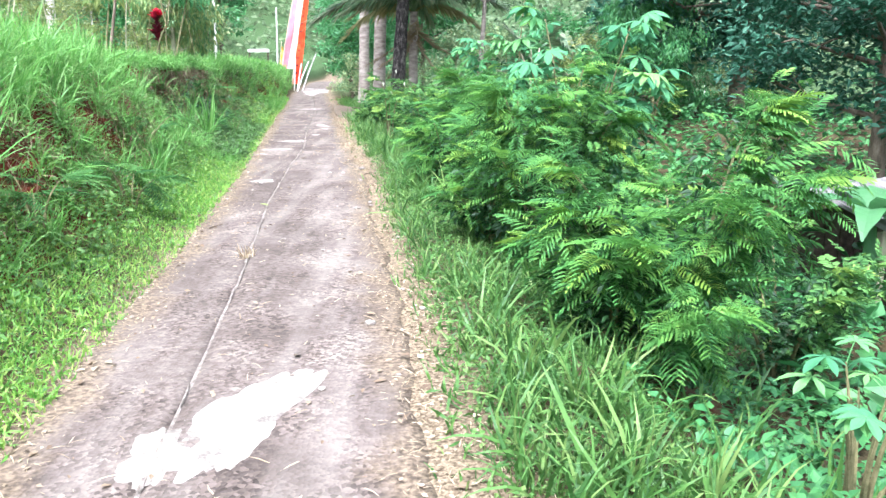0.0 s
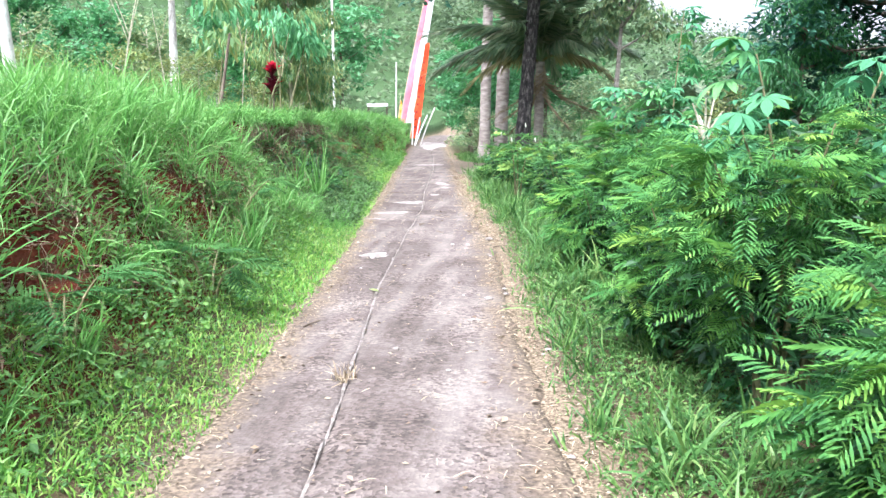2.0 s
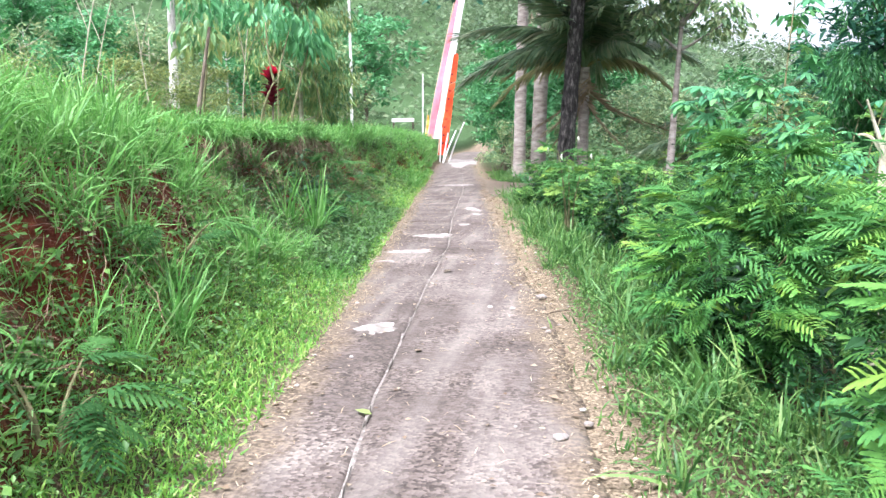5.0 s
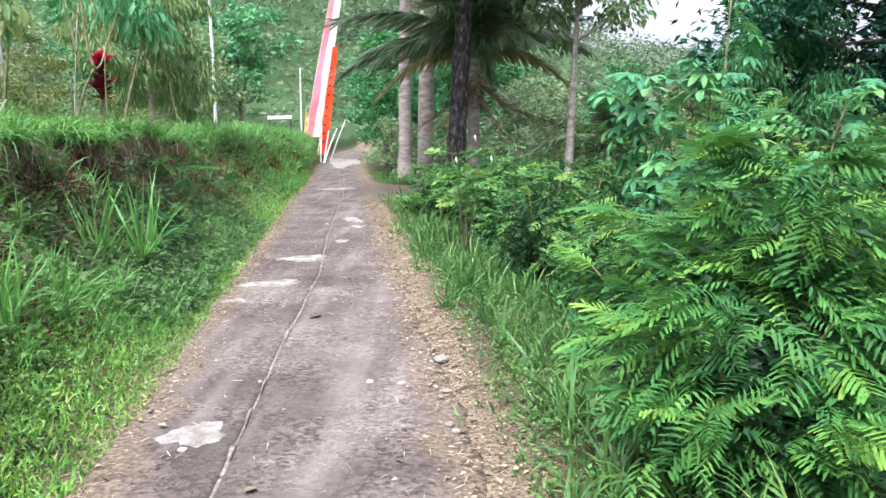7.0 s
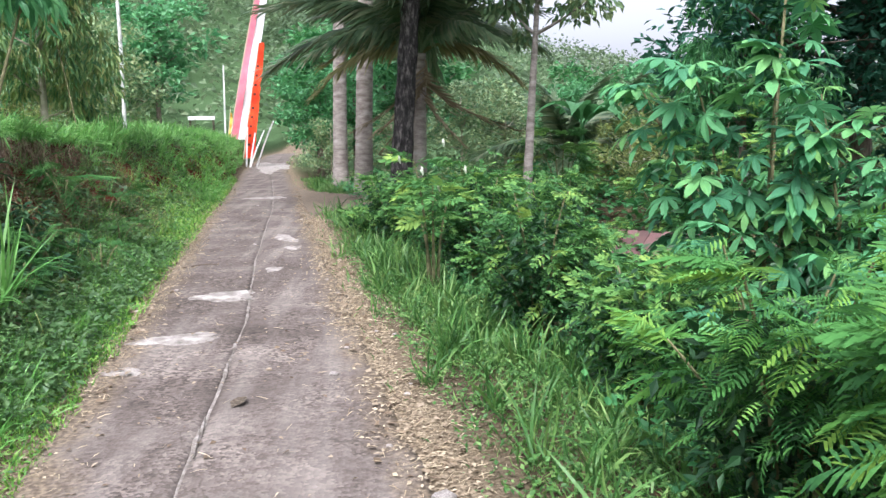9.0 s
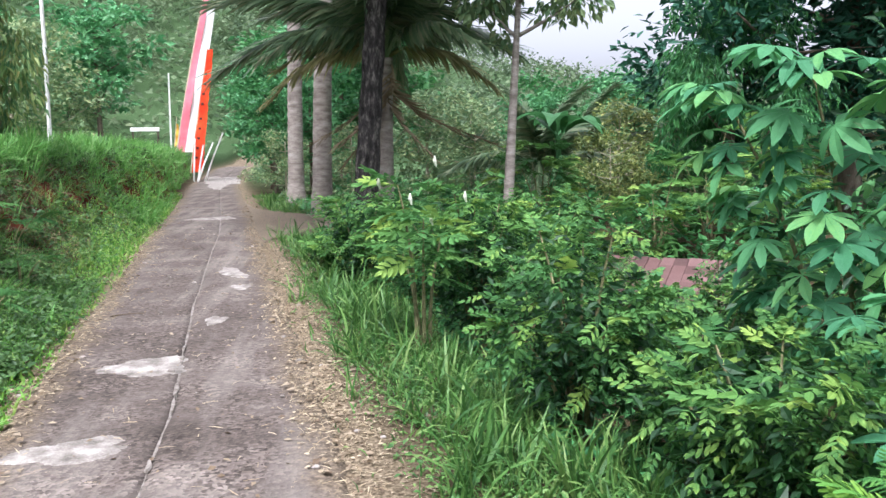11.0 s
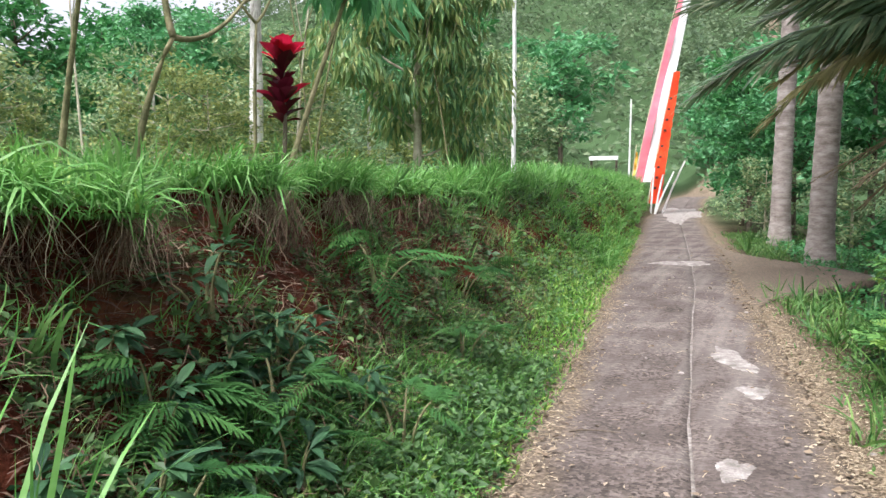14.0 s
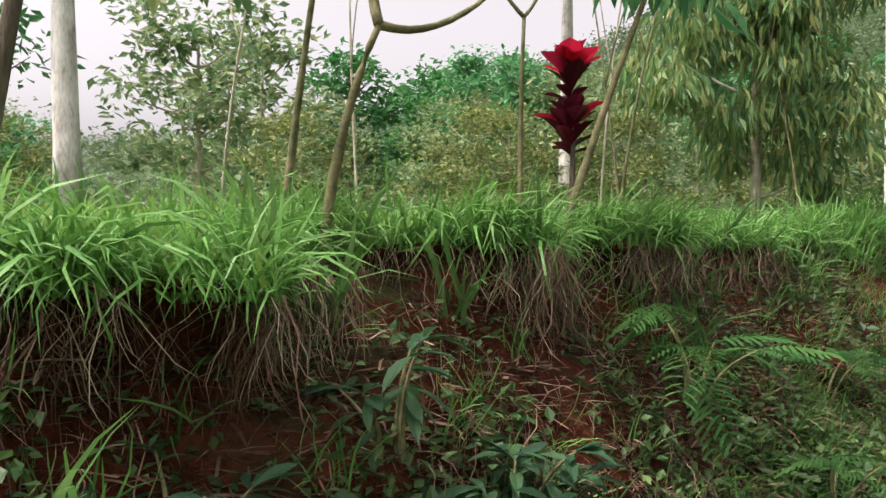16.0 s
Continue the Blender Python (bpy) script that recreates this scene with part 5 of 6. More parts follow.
# the red-leaved plant
red = thing("red_leaved_plant", spot(-6.4, 18.5), "tall plant with bright red and maroon strap leaves", "plant")
stem_h = 1.05
part("stem", tube([(0, 0, 0), (0.02, 0, 0.5), (0, 0.01, stem_h)], [0.022, 0.018, 0.012], 6), BARK, red)
RED_MESH = [mesh_from("leaf", *lobe(0.29, 0.12, d)) for d in (0.15, 0.35)]
MAROON_MESH = [mesh_from("leaf", *lobe(0.28, 0.12, d)) for d in (0.2, 0.4)]
for me_ in RED_MESH:
    me_.materials.append(RED_LEAF)
for me_ in MAROON_MESH:
    me_.materials.append(MAROON)
for z, count, lift, size, pool, start in ((0.92, 4, 1.3, 0.26, RED_MESH, 0.3), (0.88, 6, 0.9, 0.28, RED_MESH, 0.0), (0.80, 6, 1.15, 0.24, MAROON_MESH, 0.5), (0.74, 4, 0.7, 0.18, MAROON_MESH, 0.2), (0.62, 4, 1.2, 0.24, MAROON_MESH, 0.9), (0.56, 6, 0.85, 0.29, RED_MESH[1:] + MAROON_MESH, 0.4), (0.46, 6, 1.1, 0.24, MAROON_MESH, 0.0), (0.42, 3, 0.5, 0.19, MAROON_MESH, 0.7)):
    for k in range(count):
        m = Matrix.Translation((0, 0, z + 0.12 + rng.normal(0, 0.012))) @ Matrix.Rotation(start + 6.283 * k / count + rng.normal(0, 0.15), 4, "Z") @ Matrix.Rotation(-lift + rng.normal(0, 0.14), 4, "Y") @ Matrix.Scale(size * rng.uniform(0.85, 1.12), 4)
        me = pool[k % len(pool)]
        part("leaf", me, None, red, "bright red leaf" if me in RED_MESH else "dark maroon leaf", m=m)

# ---- banners and poles at the end of the lane ----
def banner(foot, top, wide, bands, label, bow, pole_top, dots=0):
    """A tall upright pennant of cloth strips on a bowed bamboo pole."""
    ob = thing("banner", foot, label, "flag", "tall banners")
    a, c = np.zeros(3), np.array(top, float) - np.array(foot, float)
    e = np.array(pole_top, float) - np.array(foot, float)
    part("pole", tube(bezier(a - [0, 0, 0.1], e * 0.5 + [-bow, 0, 0], e, 12), np.linspace(0.035, 0.012, 12), 6), BAMBOO, ob)
    n = 26
    t = np.linspace(0.05, 1, n)
    line = bezier(a, c * 0.5 + [-bow, 0, 0], c, n)
    left = 0.0
    for share, mat, nm in bands:
        w = wide * (1 - 0.55 * t)
        ripple = 0.05 * np.sin(t * 17 + left * 9)
        l0 = line + np.stack([w * left + 0.02, ripple - 0.05, 0 * t], -1)
        r0 = line + np.stack([w * (left + share) + 0.02 + (0.04 * np.abs(np.sin(t * 38)) if nm == "scalloped edge" else 0), ripple - 0.05 + 0.03 * np.sin(t * 11), 0 * t], -1)
        v = np.concatenate([l0, r0, l0 + [0, 0.006, 0], r0 + [0, 0.006, 0]])
        f = []
        for i in range(n - 1):
            for o1, o2 in ((0, n), (3 * n, 2 * n)):
                f += [(o1 + i, o2 + i, o2 + i + 1), (o1 + i, o2 + i + 1, o1 + i + 1)]
        strip_ob = part("cloth_strip", (v, np.array(f)), mat, ob, nm + " of cloth")
        left += share
    for i in range(dots):
        q = int(3 + i * (n - 6) / dots)
        part("print_mark", box((wide * 0.22, 0.008, 0.09), tuple(line[q] + [wide * 0.45 * (1 - 0.55 * t[q]), -0.1, 0]), 0.003), BANNER_DARK, strip_ob)
    return ob


banner(spot(-8.7, 44.0), (-6.8, 44.0, 10.2), 0.85, ((0.42, BANNER_PINK, "pink band"), (0.58, BANNER_WHITE, "white band")), "tall pink and white cloth banner on a bamboo pole", 0.15, (-6.7, 44.0, 10.8))
banner(spot(-8.1, 43.6), (-7.22, 43.6, 6.15), 0.46, ((0.7, BANNER_RED, "orange-red band"), (0.3, BANNER_RED, "scalloped edge")), "shorter orange-red cloth banner with dark printed marks", 0.02, (-7.2, 43.6, 6.25), 9)
banner(spot(-8.95, 44.8), (-8.8, 44.8, 3.3), 0.16, ((1.0, BANNER_YELLOW, "yellow band"),), "small yellow cloth pennant on a thin pole", 0.0, (-8.78, 44.8, 3.6))
for dx, dy, lx, h in ((-7.92, 43.3, 0.12, 1.7), (-7.8, 43.4, 0.3, 1.5), (-7.75, 43.0, 0.7, 1.6), (-7.85, 43.8, 0.2, 1.4), (-7.7, 44.3, 0.85, 2.0), (-8.95, 44.3, 0.05, 3.2)):
    f0 = spot(dx, dy)
    ob = thing("bamboo_pole", f0, "white painted bamboo pole leaning beside the lane", "pole", "white bamboo poles")
    part("cane", tube([(0, 0, -0.1), (lx * 0.5, 0, h * 0.52), (lx, 0, h)], [0.04, 0.036, 0.03], 7), WHITE_PAINT, ob)
bar = thing("barrier", spot(-10.4, 44.5), "low white wooden rail on two posts", "barrier")
part("rail", box((1.15, 0.06, 0.16), (0.4, 0, 0.9)), WHITE_PAINT, bar)
part("post", box((0.08, 0.08, 1.0), (-0.1, 0.06, 0.45)), TIMBER, bar)
part("post", box((0.08, 0.08, 1.0), (0.9, 0.06, 0.45)), TIMBER, bar)

# ---- growth, roots and straw on the cut bank ----
def strands(n, y_rng, u_rng, length, wide, drop):
    """Thin strands hanging from the bank's lip."""
    y, u = rng.uniform(*y_rng, n), rng.uniform(*u_rng, n)
    clumps = np.clip(0.45 + 0.5 * wave(y * 4, u, 6) + 0.5 * wave(y * 11, u * 3, 2), 0.04, 1)
    keep = rng.random(n) < clumps
    y, u = y[keep], u[keep]
    x, z = land(-HALF - u, y)
    k = len(y)
    t = np.linspace(0, 1, 5)
    curve = np.stack([0.10 * np.sin(t * 3), 0.06 * np.sin(t * 7), -t], -1)
    v = np.concatenate([curve + [0, -wide, 0], curve[:-1] + [0, wide, 0]])
    f = [q for i in range(4) for q in ([(i, i + 1, 5 + i)] + ([(5 + i, i + 1, 6 + i)] if i < 3 else []))]
    size = length * rng.uniform(0.4, 1.4, k)
    return stamp((v, np.array(f)), turns(rng.uniform(-2.2, 2.2, k), rng.normal(0, 0.3, k), rng.normal(0, 0.4, k), size), np.stack([x + rng.uniform(0, 0.15, k), y, z + drop], -1))


stuff("hanging_roots", join(strands(6500, (11.5, 21), (1.6, 2.6), 0.32, 0.006, 0.0), strands(2600, (13, 19), (1.0, 1.5), 0.22, 0.007, 0.05), strands(1500, (6, 12), (1.0, 1.7), 0.25, 0.009, 0.05), strands(700, (20, 32), (1.3, 1.8), 0.3, 0.014, 0.0)), ROOTS, "dry brown roots and straw hanging from the bank's lip", "roots")


def thrown(n, s_rng, y_rng, size, template, where=None, lift=0.012):
    """Small things lying nearly flat on the ground or lane."""
    s, y = rng.uniform(*s_rng, n), rng.uniform(*y_rng, n)
    if where is not None:
        keep = where(s, y) > rng.random(n)
        s, y = s[keep], y[keep]
    x, z = land(s, y)
    z = np.maximum(z, np.where(np.abs(s) < HALF, road_z(y) + 0.016, z))
    k = len(s)
    return stamp(template, turns(rng.uniform(0, 6.283, k), rng.normal(0, 0.12, k), rng.normal(0, 0.3, k), size * rng.uniform(0.5, 1.5, k)), np.stack([x, y, z + lift * rng.random(k)], -1))


straw_strip = np.array([(-0.5, -0.025, 0), (-0.5, 0.025, 0), (0, 0.07, 0.06), (0, 0.01, 0.06), (0.5, 0.03, 0)]), np.array([(0, 3, 2), (0, 2, 1), (3, 4, 2)])
edge_r = lambda s, y: np.exp(-((s - HALF - 0.07) / 0.2) ** 2) * (0.35 + 0.65 * smooth(9, 15, y)) * (0.6 + 0.4 * wave(y * 2, s))
edge_l = lambda s, y: np.exp(-((s + HALF - 0.02) / 0.15) ** 2) * (0.35 + 0.65 * smooth(12, 17, y)) * (0.6 + 0.4 * wave(y * 2.3, s))
stuff("dry_straw", join(thrown(56000, (0.3, 1.5), (1.5, 25), 0.05, straw_strip, edge_r, 0.03), thrown(36000, (-1.35, -0.4), (1.5, 25), 0.05, straw_strip, edge_l, 0.025), thrown(700, (-0.85, 0.85), (2, 24), 0.07, straw_strip)), STRAW, "cut dry grass lying along the lane's edges", "straw")
stuff("hanging_straw", join(strands(2600, (13.2, 18.6), (2.2, 2.7), 0.3, 0.0045, 0.0), strands(2400, (1.0, 12.8), (0.85, 1.9), 0.22, 0.005, 0.05), strands(500, (18.6, 27), (2.3, 2.65), 0.3, 0.01, 0.0)), DUST, "pale dry straw hanging in tufts over the bank", "straw")
stuff("bank_straw", join(thrown(4200, (-HALF - 1.7, -HALF - 0.8), (1, 22), 0.16, straw_strip, None, 0.1), thrown(8000, (-HALF - 1.75, -HALF - 0.6), (12, 22), 0.12, straw_strip, None, 0.08)), ROOTS, "dead brown straw matted on the earth bank", "straw")
stuff("leaf_litter", join(thrown(9000, (0.3, 1.5), (1.5, 30), 0.05, simple_leaf(0.3), edge_r, 0.02), thrown(7000, (-1.3, -0.4), (1.5, 30), 0.045, simple_leaf(0.3), edge_l, 0.02), thrown(800, (-0.85, 0.85), (2, 30), 0.032, simple_leaf(0.3))), LITTER, "small dry leaves scattered on the lane", "leaf litter")

stuff("chopped_litter", join(thrown(30000, (0.35, 1.5), (1.5, 22), 0.026, simple_leaf(0.3), edge_r, 0.015), thrown(20000, (-1.35, -0.4), (1.5, 22), 0.024, simple_leaf(0.3), edge_l, 0.012)), DUST, "pale chopped leaf crumbs along the lane's edges", "leaf litter")

bush((-5.1, 17.8, 1.12), 0.5, 0.3, 34, 0.27, FEATHER_DARK_MESH, FEATHER_DARK_MESH, "dark feathery seedling hanging from the bank's lip", "seedlings on the bank", 5, "seedling", "plant", 0.25, 0.1)
for px_, py_, hh, sp, nl, sz, lab in ((-4.75, 15.4, 0.5, 0.3, 30, 0.24, "dark feathery seedling growing out of the bank"), (-4.35, 15.0, 0.4, 0.3, 26, 0.22, "dark feathery seedling growing out of the bank"), (-4.7, 18.3, 0.4, 0.25, 20, 0.2, "dark feathery seedling growing out of the bank"), (-4.62, 16.0, 0.55, 0.3, 30, 0.24, "dark feathery seedling growing out of the bank"), (-4.3, 16.6, 0.4, 0.3, 22, 0.2, "dark feathery seedling growing out of the bank"), (-5.3, 19.6, 0.5, 0.35, 24, 0.26, "dark feathery seedling growing out of the bank"), (-3.0, 7.6, 0.55, 0.4, 34, 0.28, "green feathery seedling growing out of the bank"), (-2.9, 5.6, 0.5, 0.35, 24, 0.26, "green feathery seedling growing out of the bank"), (-3.6, 9.7, 0.6, 0.4, 30, 0.28, "green feathery seedling growing out of the bank")):
    bush(spot(px_, py_), hh, sp, nl, sz, FEATHER_DARK_MESH, FEATHER_DARK_MESH, lab, "seedlings on the bank", 4, "seedling", "plant", 0.2, 0.2)

LANCE = [mesh_from("leaf", *lobe(0.15, 0.05, d)) for d in (0.3, 0.6)]
for me_ in LANCE:
    me_.materials.append(HERB_LEAF)
for px_, py_ in ((-4.85, 15.85), (-4.8, 15.45), (-4.5, 15.1), (-4.95, 16.6), (-4.45, 14.5), (-4.6, 15.6), (-4.85, 16.3), (-4.4, 15.8), (-4.55, 16.6), (-4.3, 14.9), (-4.7, 16.0), (-4.6, 14.2)):
    bush(spot(px_, py_), 0.36, 0.16, 44, 0.15, LANCE, LANCE, "leafy herb with long dark green leaves on the bank", "herbs on the bank", 3, "herb", "plant", 0.15, 0.5)

for px_, py_ in ((-4.98, 15.3), (-5.02, 15.95), (-4.95, 16.45)):
    bush(spot(px_, py_), 0.42, 0.2, 44, 0.13, LANCE, LANCE, "leafy herb with long dark green leaves on the bank", "herbs on the bank", 4, "herb", "plant", 0.2, 0.4)

BLADE_MESH = [mesh_from("blade", *blade(b, 4, 0.024)) for b in (0.45, 0.7, 0.95)]
for me_ in BLADE_MESH:
    me_.materials.append(BLADE_GREEN)
# the broad grass clumps that arch over the bank
for i in range(26):
    y = 12.2 + 0.42 * i + rng.uniform(-0.15, 0.15)
    u = rng.uniform(1.4, 1.9) if i % 2 else rng.uniform(2.3, 2.75)
    x, z = land(-HALF - u, y)
    ob = thing("grass_clump", (float(x), y, float(z) - 0.02), "clump of broad arching grass blades on the bank's lip", "grass", "grass clumps on the bank")
    aim = rng.uniform(-1.2, 0.6)
    for k in range(13):
        m = pose(rng.normal(0, 0.03), rng.normal(0, 0.03), 0, math.degrees(rng.normal(0, 0.3)), 0, math.degrees(rng.normal(aim, 0.9))) @ Matrix.Scale(0.48 * rng.uniform(0.6, 1.2), 4)
        part("blade", BLADE_MESH[k % 3], None, ob, m=m)

# tall reed-like grass that stands on the bank near the walker
for gx, gy_, hh in ((-2.95, 4.6, 0.7), (-3.2, 5.3, 0.6), (-4.15, 14.2, 0.7), (-4.3, 13.7, 0.65), (-3.3, 9.2, 0.55), (-3.7, 11.2, 0.5)):
    ob = thing("reed_grass", spot(gx, gy_), "tall stiff grass standing on the bank", "grass", "tall grass on the bank")
    part("blade_tuft", tufts(np.zeros((1, 3)), 54, hh, 0.3, (0.2, 0.45, 0.8), 0.011), GRASS_LONG, ob)

# ---- on the lane: pale cement patches, painted far sunlight, joint fill, a tuft, stones ----
def cement_patch(x, y, wx, ly, turn=0.0, label="pale cement patch on the worn lane, painted sunlight at its far end", mat=None):
    k, rings = 72, (0.35, 0.7, 1.0)
    th = np.linspace(0, 2 * np.pi, k, endpoint=False)
    edge = 1 + 0.16 * np.sin(3 * th + x * 9) + 0.09 * np.sin(5 * th + y * 5) + 0.05 * np.sin(11 * th + x * 31) + 0.035 * rng.normal(size=k)
    pts = [(0.0, 0.0)]
    for r in rings:
        pts += list(zip(np.cos(th) * wx / 2 * r * edge, np.sin(th) * ly / 2 * r * edge))
    pts = np.array(pts)
    c, s_ = math.cos(turn), math.sin(turn)
    px, py = x + pts[:, 0] * c - pts[:, 1] * s_, y + pts[:, 0] * s_ + pts[:, 1] * c
    o = px - mid(py)
    pz = road_z(py) + 0.012 + 0.003 * wave(o * 3, py * 2) + 0.005
    pz[-k:] -= 0.008
    f = [(0, 1 + j, 1 + (j + 1) % k) for j in range(k)]
    for q in range(len(rings) - 1):
        a, b = 1 + q * k, 1 + (q + 1) * k
        f += [t for j in range(k) for t in ((a + j, b + j, b + (j + 1) % k), (a + j, b + (j + 1) % k, a + (j + 1) % k))]
    ob = part("cement_patch", (np.stack([px, py, pz], -1), np.array(f)), mat or PATCH)
    return tagged(ob, label, "patch", "cement patches", "structure")


# The 11 m one at y 43.5 paints sunlight on the lane's far end.
for x, y, wx, ly, tn in ((-0.86, 3.35, 0.42, 1.25, -0.25), (-1.15, 2.95, 0.3, 0.5, 0.2), (-2.37, 10.5, 0.34, 0.34, 0), (-2.97, 15.9, 0.58, 0.52, 0.1), (-2.97, 14.4, 0.66, 0.36, 0.15), (-3.1, 13.62, 0.26, 0.2, 0), (-4.4, 26.9, 1.1, 0.7, 0.2), (-6.9, 43.5, 1.5, 11.0, 0.15), (-2.98, 19.9, 0.28, 1.0, 0.35), (-2.74, 17.3, 0.2, 0.36, 0), (-2.75, 18.9, 0.22, 0.4, 0.2)):
    cement_patch(x, y, wx, ly, tn)
for i in range(60):
    y = 2.6 + 0.24 * i + rng.uniform(-0.05, 0.05)
    if rng.random() < 0.4:
        cement_patch(float(mid(y) + joint(y)), y, rng.uniform(0.014, 0.034), rng.uniform(0.14, 0.4), 0.15, "pale mortar crumbling in the lane's joint", MORTAR)

tuft = thing("grass_tuft", (-1.6, 6.28, float(road_z(6.28)) + 0.005), "small dry grass tuft growing in the lane's joint", "grass")
part("blade_tuft", tufts(np.zeros((1, 3)), 60, 0.16, 0.5, (0.3, 0.6, 0.9), 0.02), STRAW, tuft)
bm_ = bmesh.new()
bmesh.ops.create_icosphere(bm_, subdivisions=2, radius=1)
for v_ in bm_.verts:
    v_.co *= 1 + 0.25 * noise.noise(v_.co * 1.7)
    v_.co.z *= 0.5
stone_me = bpy.data.meshes.new("stone")
bm_.to_mesh(stone_me)
bm_.free()
stone_me.materials.append(STONE)
for i in range(70):
    y = rng.uniform(2.5, 26)
    o = rng.choice([rng.normal(HALF, 0.12), rng.normal(-HALF, 0.1), rng.uniform(-0.7, 0.7)], p=[0.5, 0.2, 0.3])
    x, z = land(o, y)
    z = max(float(z), float(road_z(y)) + 0.014 if abs(o) < HALF else -9)
    ob = part("stone", stone_me, None, m=pose(float(x), y, z + 0.004, 0, 0, rng.uniform(0, 360)) @ Matrix.Scale(rng.uniform(0.008, 0.028), 4))
    tagged(ob, "small grey stone lying on the lane", "stone", "stones on the lane")

for x, y, size in ((-1.2, 11.73, 0.05), (-0.92, 8.45, 0.04), (-0.44, 4.6, 0.035), (-1.78, 13.43, 0.03)):
    ob = part("stone", stone_me.copy(), None, m=pose(x, y, float(road_z(y)) + 0.02, 0, 0, 37 * y) @ Matrix.Scale(size, 4))
    ob.data.materials[0] = PATCH
    tagged(ob, "pale flat stone at the lane's edge", "stone", "stones on the lane")
for x, y, size, mat in ((-1.91, 8.64, 0.10, YELLOW_LEAF), (-2.28, 12.89, 0.14, BARK), (-0.77, 4.08, 0.06, BARK), (-2.9, 16.9, 0.07, LITTER), (-1.9, 9.9, 0.08, LITTER), (-2.2, 18.2, 0.08, BARK)):
    ob = part("fallen_leaf", leaf(0.3, 0.1, -0.15), mat, m=pose(x, y, float(road_z(y)) + 0.018, 0, 0, 61 * y) @ Matrix.Scale(size, 4))
    tagged(ob, "single fallen leaf lying on the concrete lane", "leaf", "fallen leaves on the lane")
for x, y, ln_, a_ in ((-3.69, 17.57, 0.3, 0.2), (-0.75, 9.6, 0.25, 2.0), (-1.1, 11.1, 0.22, 0.5), (-2.2, 7.4, 0.2, 1.2), (-2.0, 19.0, 0.3, 2.6)):
    e_ = np.array([math.cos(a_), math.sin(a_), 0.02]) * ln_
    ob = part("twig", tube(bezier((0, 0, 0), e_ * 0.5 + [0.02, 0.02, 0.015], e_, 6), np.linspace(0.007, 0.003, 6), 5, 0.1), BARK, m=pose(x, y, max(float(land_at(x, y)), float(road_z(y)) + 0.012) + 0.008))
    tagged(ob, "thin dry twig lying at the lane's edge", "twig", "twigs on the lane")

# ---- garden on the low side: shed, tiled roof, banana, dead branches ----
shed = thing("shed", spot(5.6, 9.9), "low dark timber shed with a grey sheet roof", "shed", turn=20)
for px_, py_ in ((-1.1, -0.9), (1.1, -0.9), (-1.1, 0.9), (1.1, 0.9), (0, -0.9)):
    part("post", box((0.09, 0.09, 1.25), (px_, py_, 0.6)), PALE_STEM if py_ < 0 else TIMBER, shed)
part("beam", box((2.4, 0.08, 0.1), (0, -0.9, 1.22)), TIMBER, shed)
part("beam", box((2.4, 0.08, 0.1), (0, 0.9, 1.22)), TIMBER, shed)
for i in range(9):
    part("board", box((0.25, 0.03, 1.1), (-1.06 + 0.265 * i, 0.85, 0.56 + 0.02 * (i % 3)), 0.006), TIMBER, shed)
xs_ = np.linspace(-1.5, 1.5, 61)
for sgn in (-1, 1):
    ys_ = np.linspace(0, 1.3, 4) * sgn
    gx_, gy2 = np.meshgrid(xs_, ys_)
    part("roof_sheet", grid(gx_, 1.62 - 0.28 * np.abs(gy2) + 0.015 * np.sin(gx_ * 38), ys_), TARP, shed)

roof = thing("tiled_roof", (3.3, 21.3, -0.5), "low roof of old pinkish clay tiles among the bushes", "roof", turn=-35)
for px_ in (-1.2, 1.2):
    part("post", box((0.1, 0.1, 1.4), (px_, 0.9, -0.2)), TIMBER, roof)
    part("post", box((0.1, 0.1, 1.0), (px_, -0.7, -0.4)), TIMBER, roof)
part("deck", box((2.3, 1.6, 0.05), (-0.3, -0.15, 0), 0.01), TIMBER, roof).matrix_basis = pose(0, 0, 0.35, 24, 0, 0)
tv, tf = box((0.2, 0.28, 0.02), (0, 0, 0), 0.006)
tv[:, 2] += 0.03 * np.cos(tv[:, 0] * 15)
tile_me = mesh_from("tile", tv, tf)
tile_me.materials.append(TILE)
for i in range(11):
    for j in range(7):
        part("tile", tile_me, None, roof, m=pose(0, 0, 0.35, 24, 0, 0) @ pose(-1.32 + 0.203 * i, -0.82 + 0.22 * j, 0.05, 5 + rng.normal(0, 1.5), rng.normal(0, 1.5), rng.normal(0, 2)))


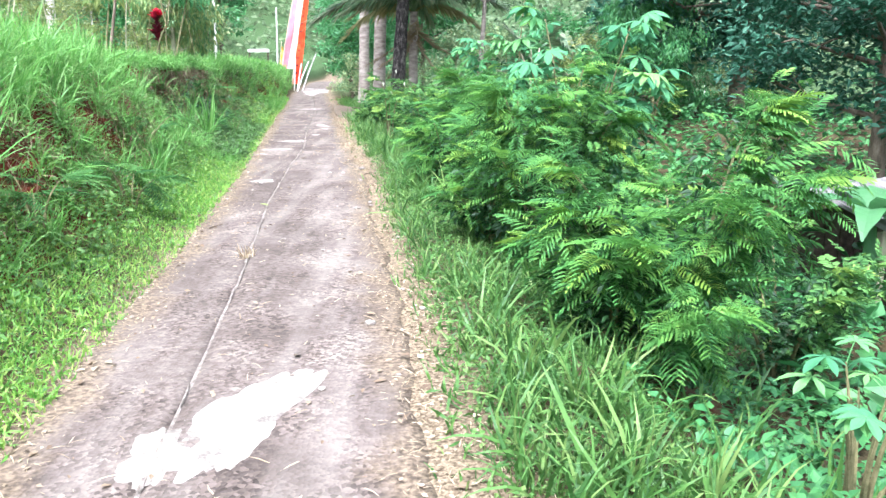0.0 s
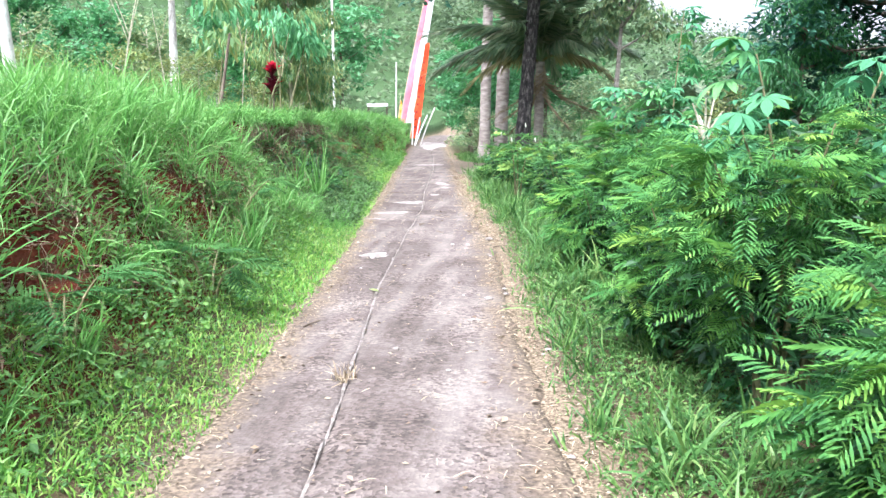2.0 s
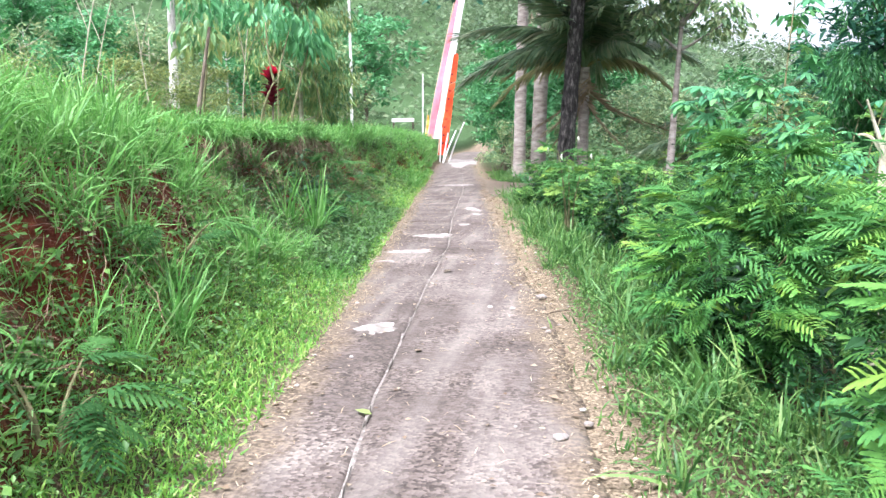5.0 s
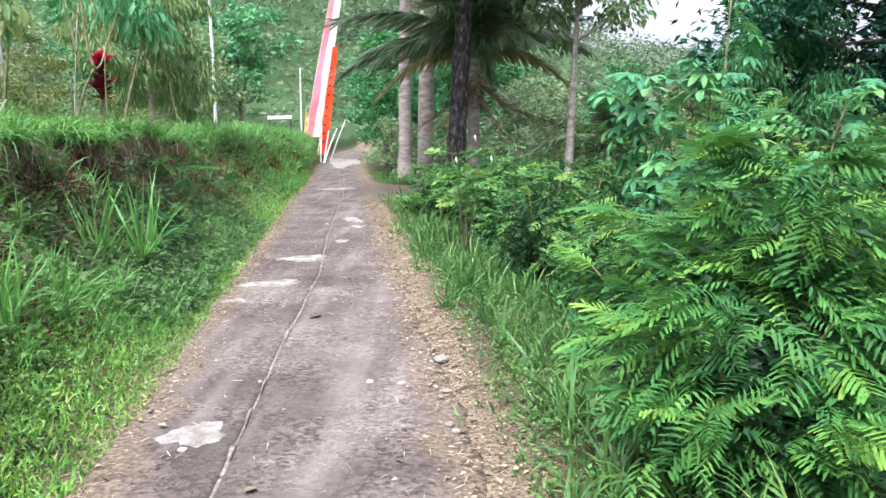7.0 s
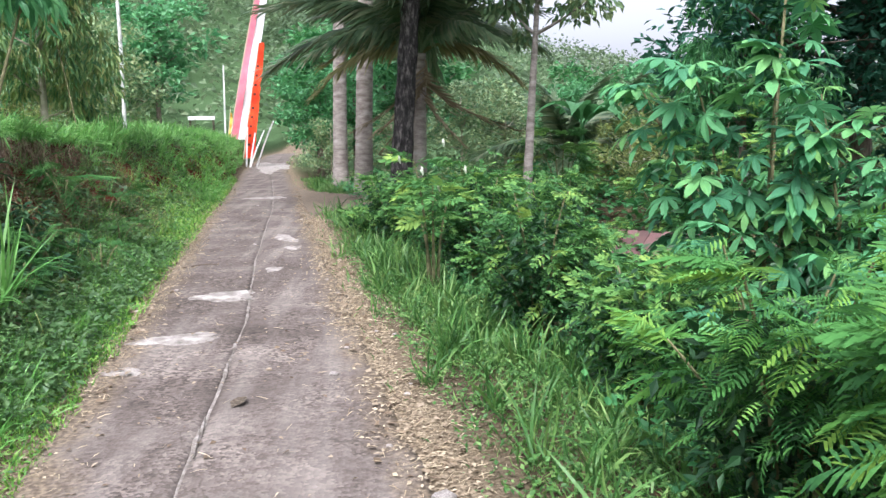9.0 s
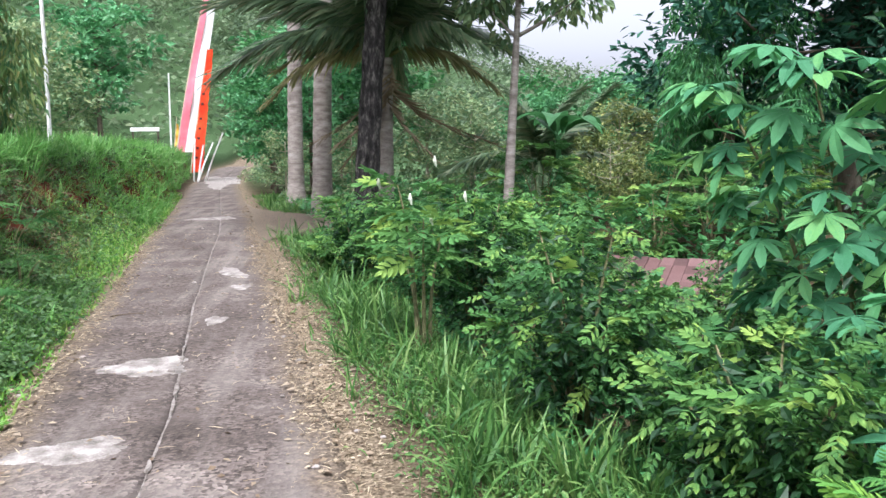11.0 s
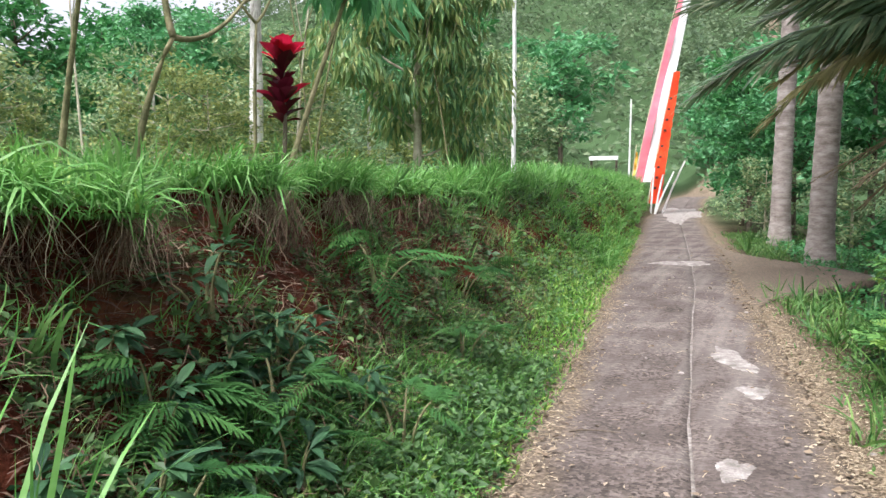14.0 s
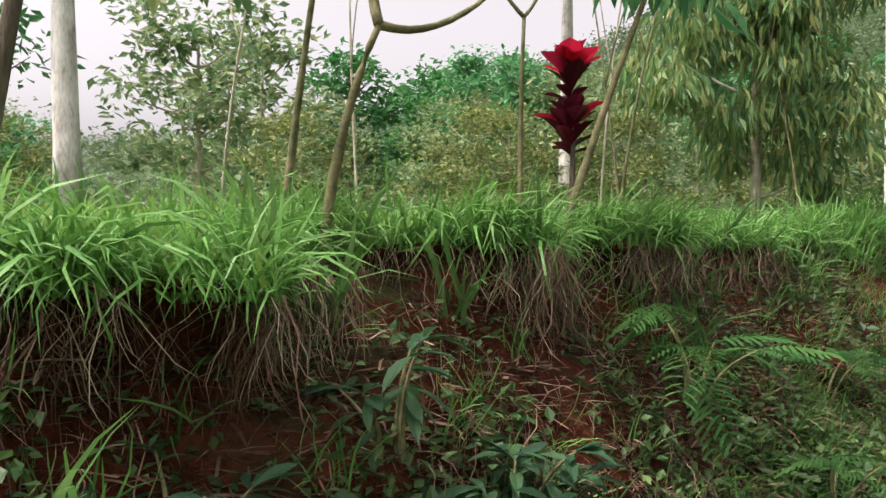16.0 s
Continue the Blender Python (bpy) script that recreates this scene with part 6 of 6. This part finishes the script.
def banana(at, h, count, label):
    ob = thing("banana_plant", at, label, "plant", "banana plants")
    part("stem", tube([(0, 0, 0), (0.02, 0, h * 0.4), (0, 0.02, h * 0.75)], [0.11, 0.09, 0.05], 9), BANANA, ob)
    for i in range(count):
        t = np.linspace(0, 1, 11)
        ln = np.stack([t * (1.0 - 0.25 * t), 0 * t, 0.75 * t - 0.95 * t ** 2], -1)
        w = 0.17 * np.sin(np.clip(t * 1.05 + 0.02, 0, 1) * np.pi) ** 0.6 * (t > 0.12) + 0.008
        tear = 0.75 + 0.25 * rng.random(11)
        v = np.concatenate([ln, ln + np.stack([0 * t, w * tear, 0.25 * w], -1), ln + np.stack([0 * t, -w * tear[::-1], 0.25 * w], -1)])
        f = []
        for k in range(10):
            f += [(k, k + 1, 12 + k), (k, 12 + k, 11 + k), (k, 22 + k, 23 + k), (k, 23 + k, k + 1)]
        m = Matrix.Translation((0, 0, h * 0.7)) @ Matrix.Rotation(2.399 * i + at[0], 4, "Z") @ Matrix.Rotation(-0.25 - 0.4 * rng.random(), 4, "Y") @ Matrix.Scale(h * 0.75 * rng.uniform(0.8, 1.1), 4)
        part("leaf", (v, np.array(f)), BANANA, ob, m=m)


banana(spot(4.7, 8.6), 1.6, 7, "banana plant with broad torn leaves near the shed")
for gx, gy, gh in ((3.6, 23.6, 2.0), (5.0, 24.6, 2.5), (6.6, 25.4, 2.3), (2.2, 26.2, 2.2)):
    bush(spot(gx, gy), gh, 0.75, 75, 0.5, LIGHT_MESH, LIGHT_SHADED_MESH, "tall leafy green garden shrub below the lane", "garden shrubs", 7, low=0.15)
banana(spot(3.4, 29.5), 2.6, 8, "banana plant with broad torn leaves in the garden")

snag = thing("dead_branches", spot(1.15, 10.55), "pale broken dead branches on a short stump", "dead wood")
sh = 1.62 - float(land_at(1.15, 10.55))
part("stump", tube([(0, 0, 0), (0.01, 0, sh * 0.5), (0, 0.01, sh)], [0.05, 0.045, 0.03], 8, 0.06), PALE_STEM, snag)
for i in range(9):
    a = 0.9 * i
    e = np.array([0.17 * math.cos(a), 0.17 * math.sin(a), sh + 0.2 + 0.16 * math.sin(1.7 * i)])
    part("branch", tube(bezier((0, 0, sh - 0.12), (e[0] * 0.4, e[1] * 0.4, sh + 0.08), e, 6), np.linspace(0.02, 0.007, 6), 5, 0.1), PALE_STEM, snag)

# pod-bearing shrub
pods = bush(spot(-1.06, 16.1), 1.55, 0.42, 60, 0.28, LIGHT_MESH, LIGHT_SHADED_MESH, "thin-stemmed shrub with feathered leaves and pale pods", "bushes beside the lane", 4, low=0.5)
for px_, py_, pz_ in ((0.05, -0.2, 1.05), (-0.3, 0.05, 1.3), (0.3, -0.1, 1.2), (0.12, 0.2, 1.45), (-0.1, -0.3, 1.2)):
    part("pod", tube([(px_, py_, pz_), (px_, py_, pz_ - 0.04), (px_ + 0.01, py_, pz_ - 0.08)], [0.004, 0.015, 0.004], 7), POD, pods, "pale whitish hanging pod")
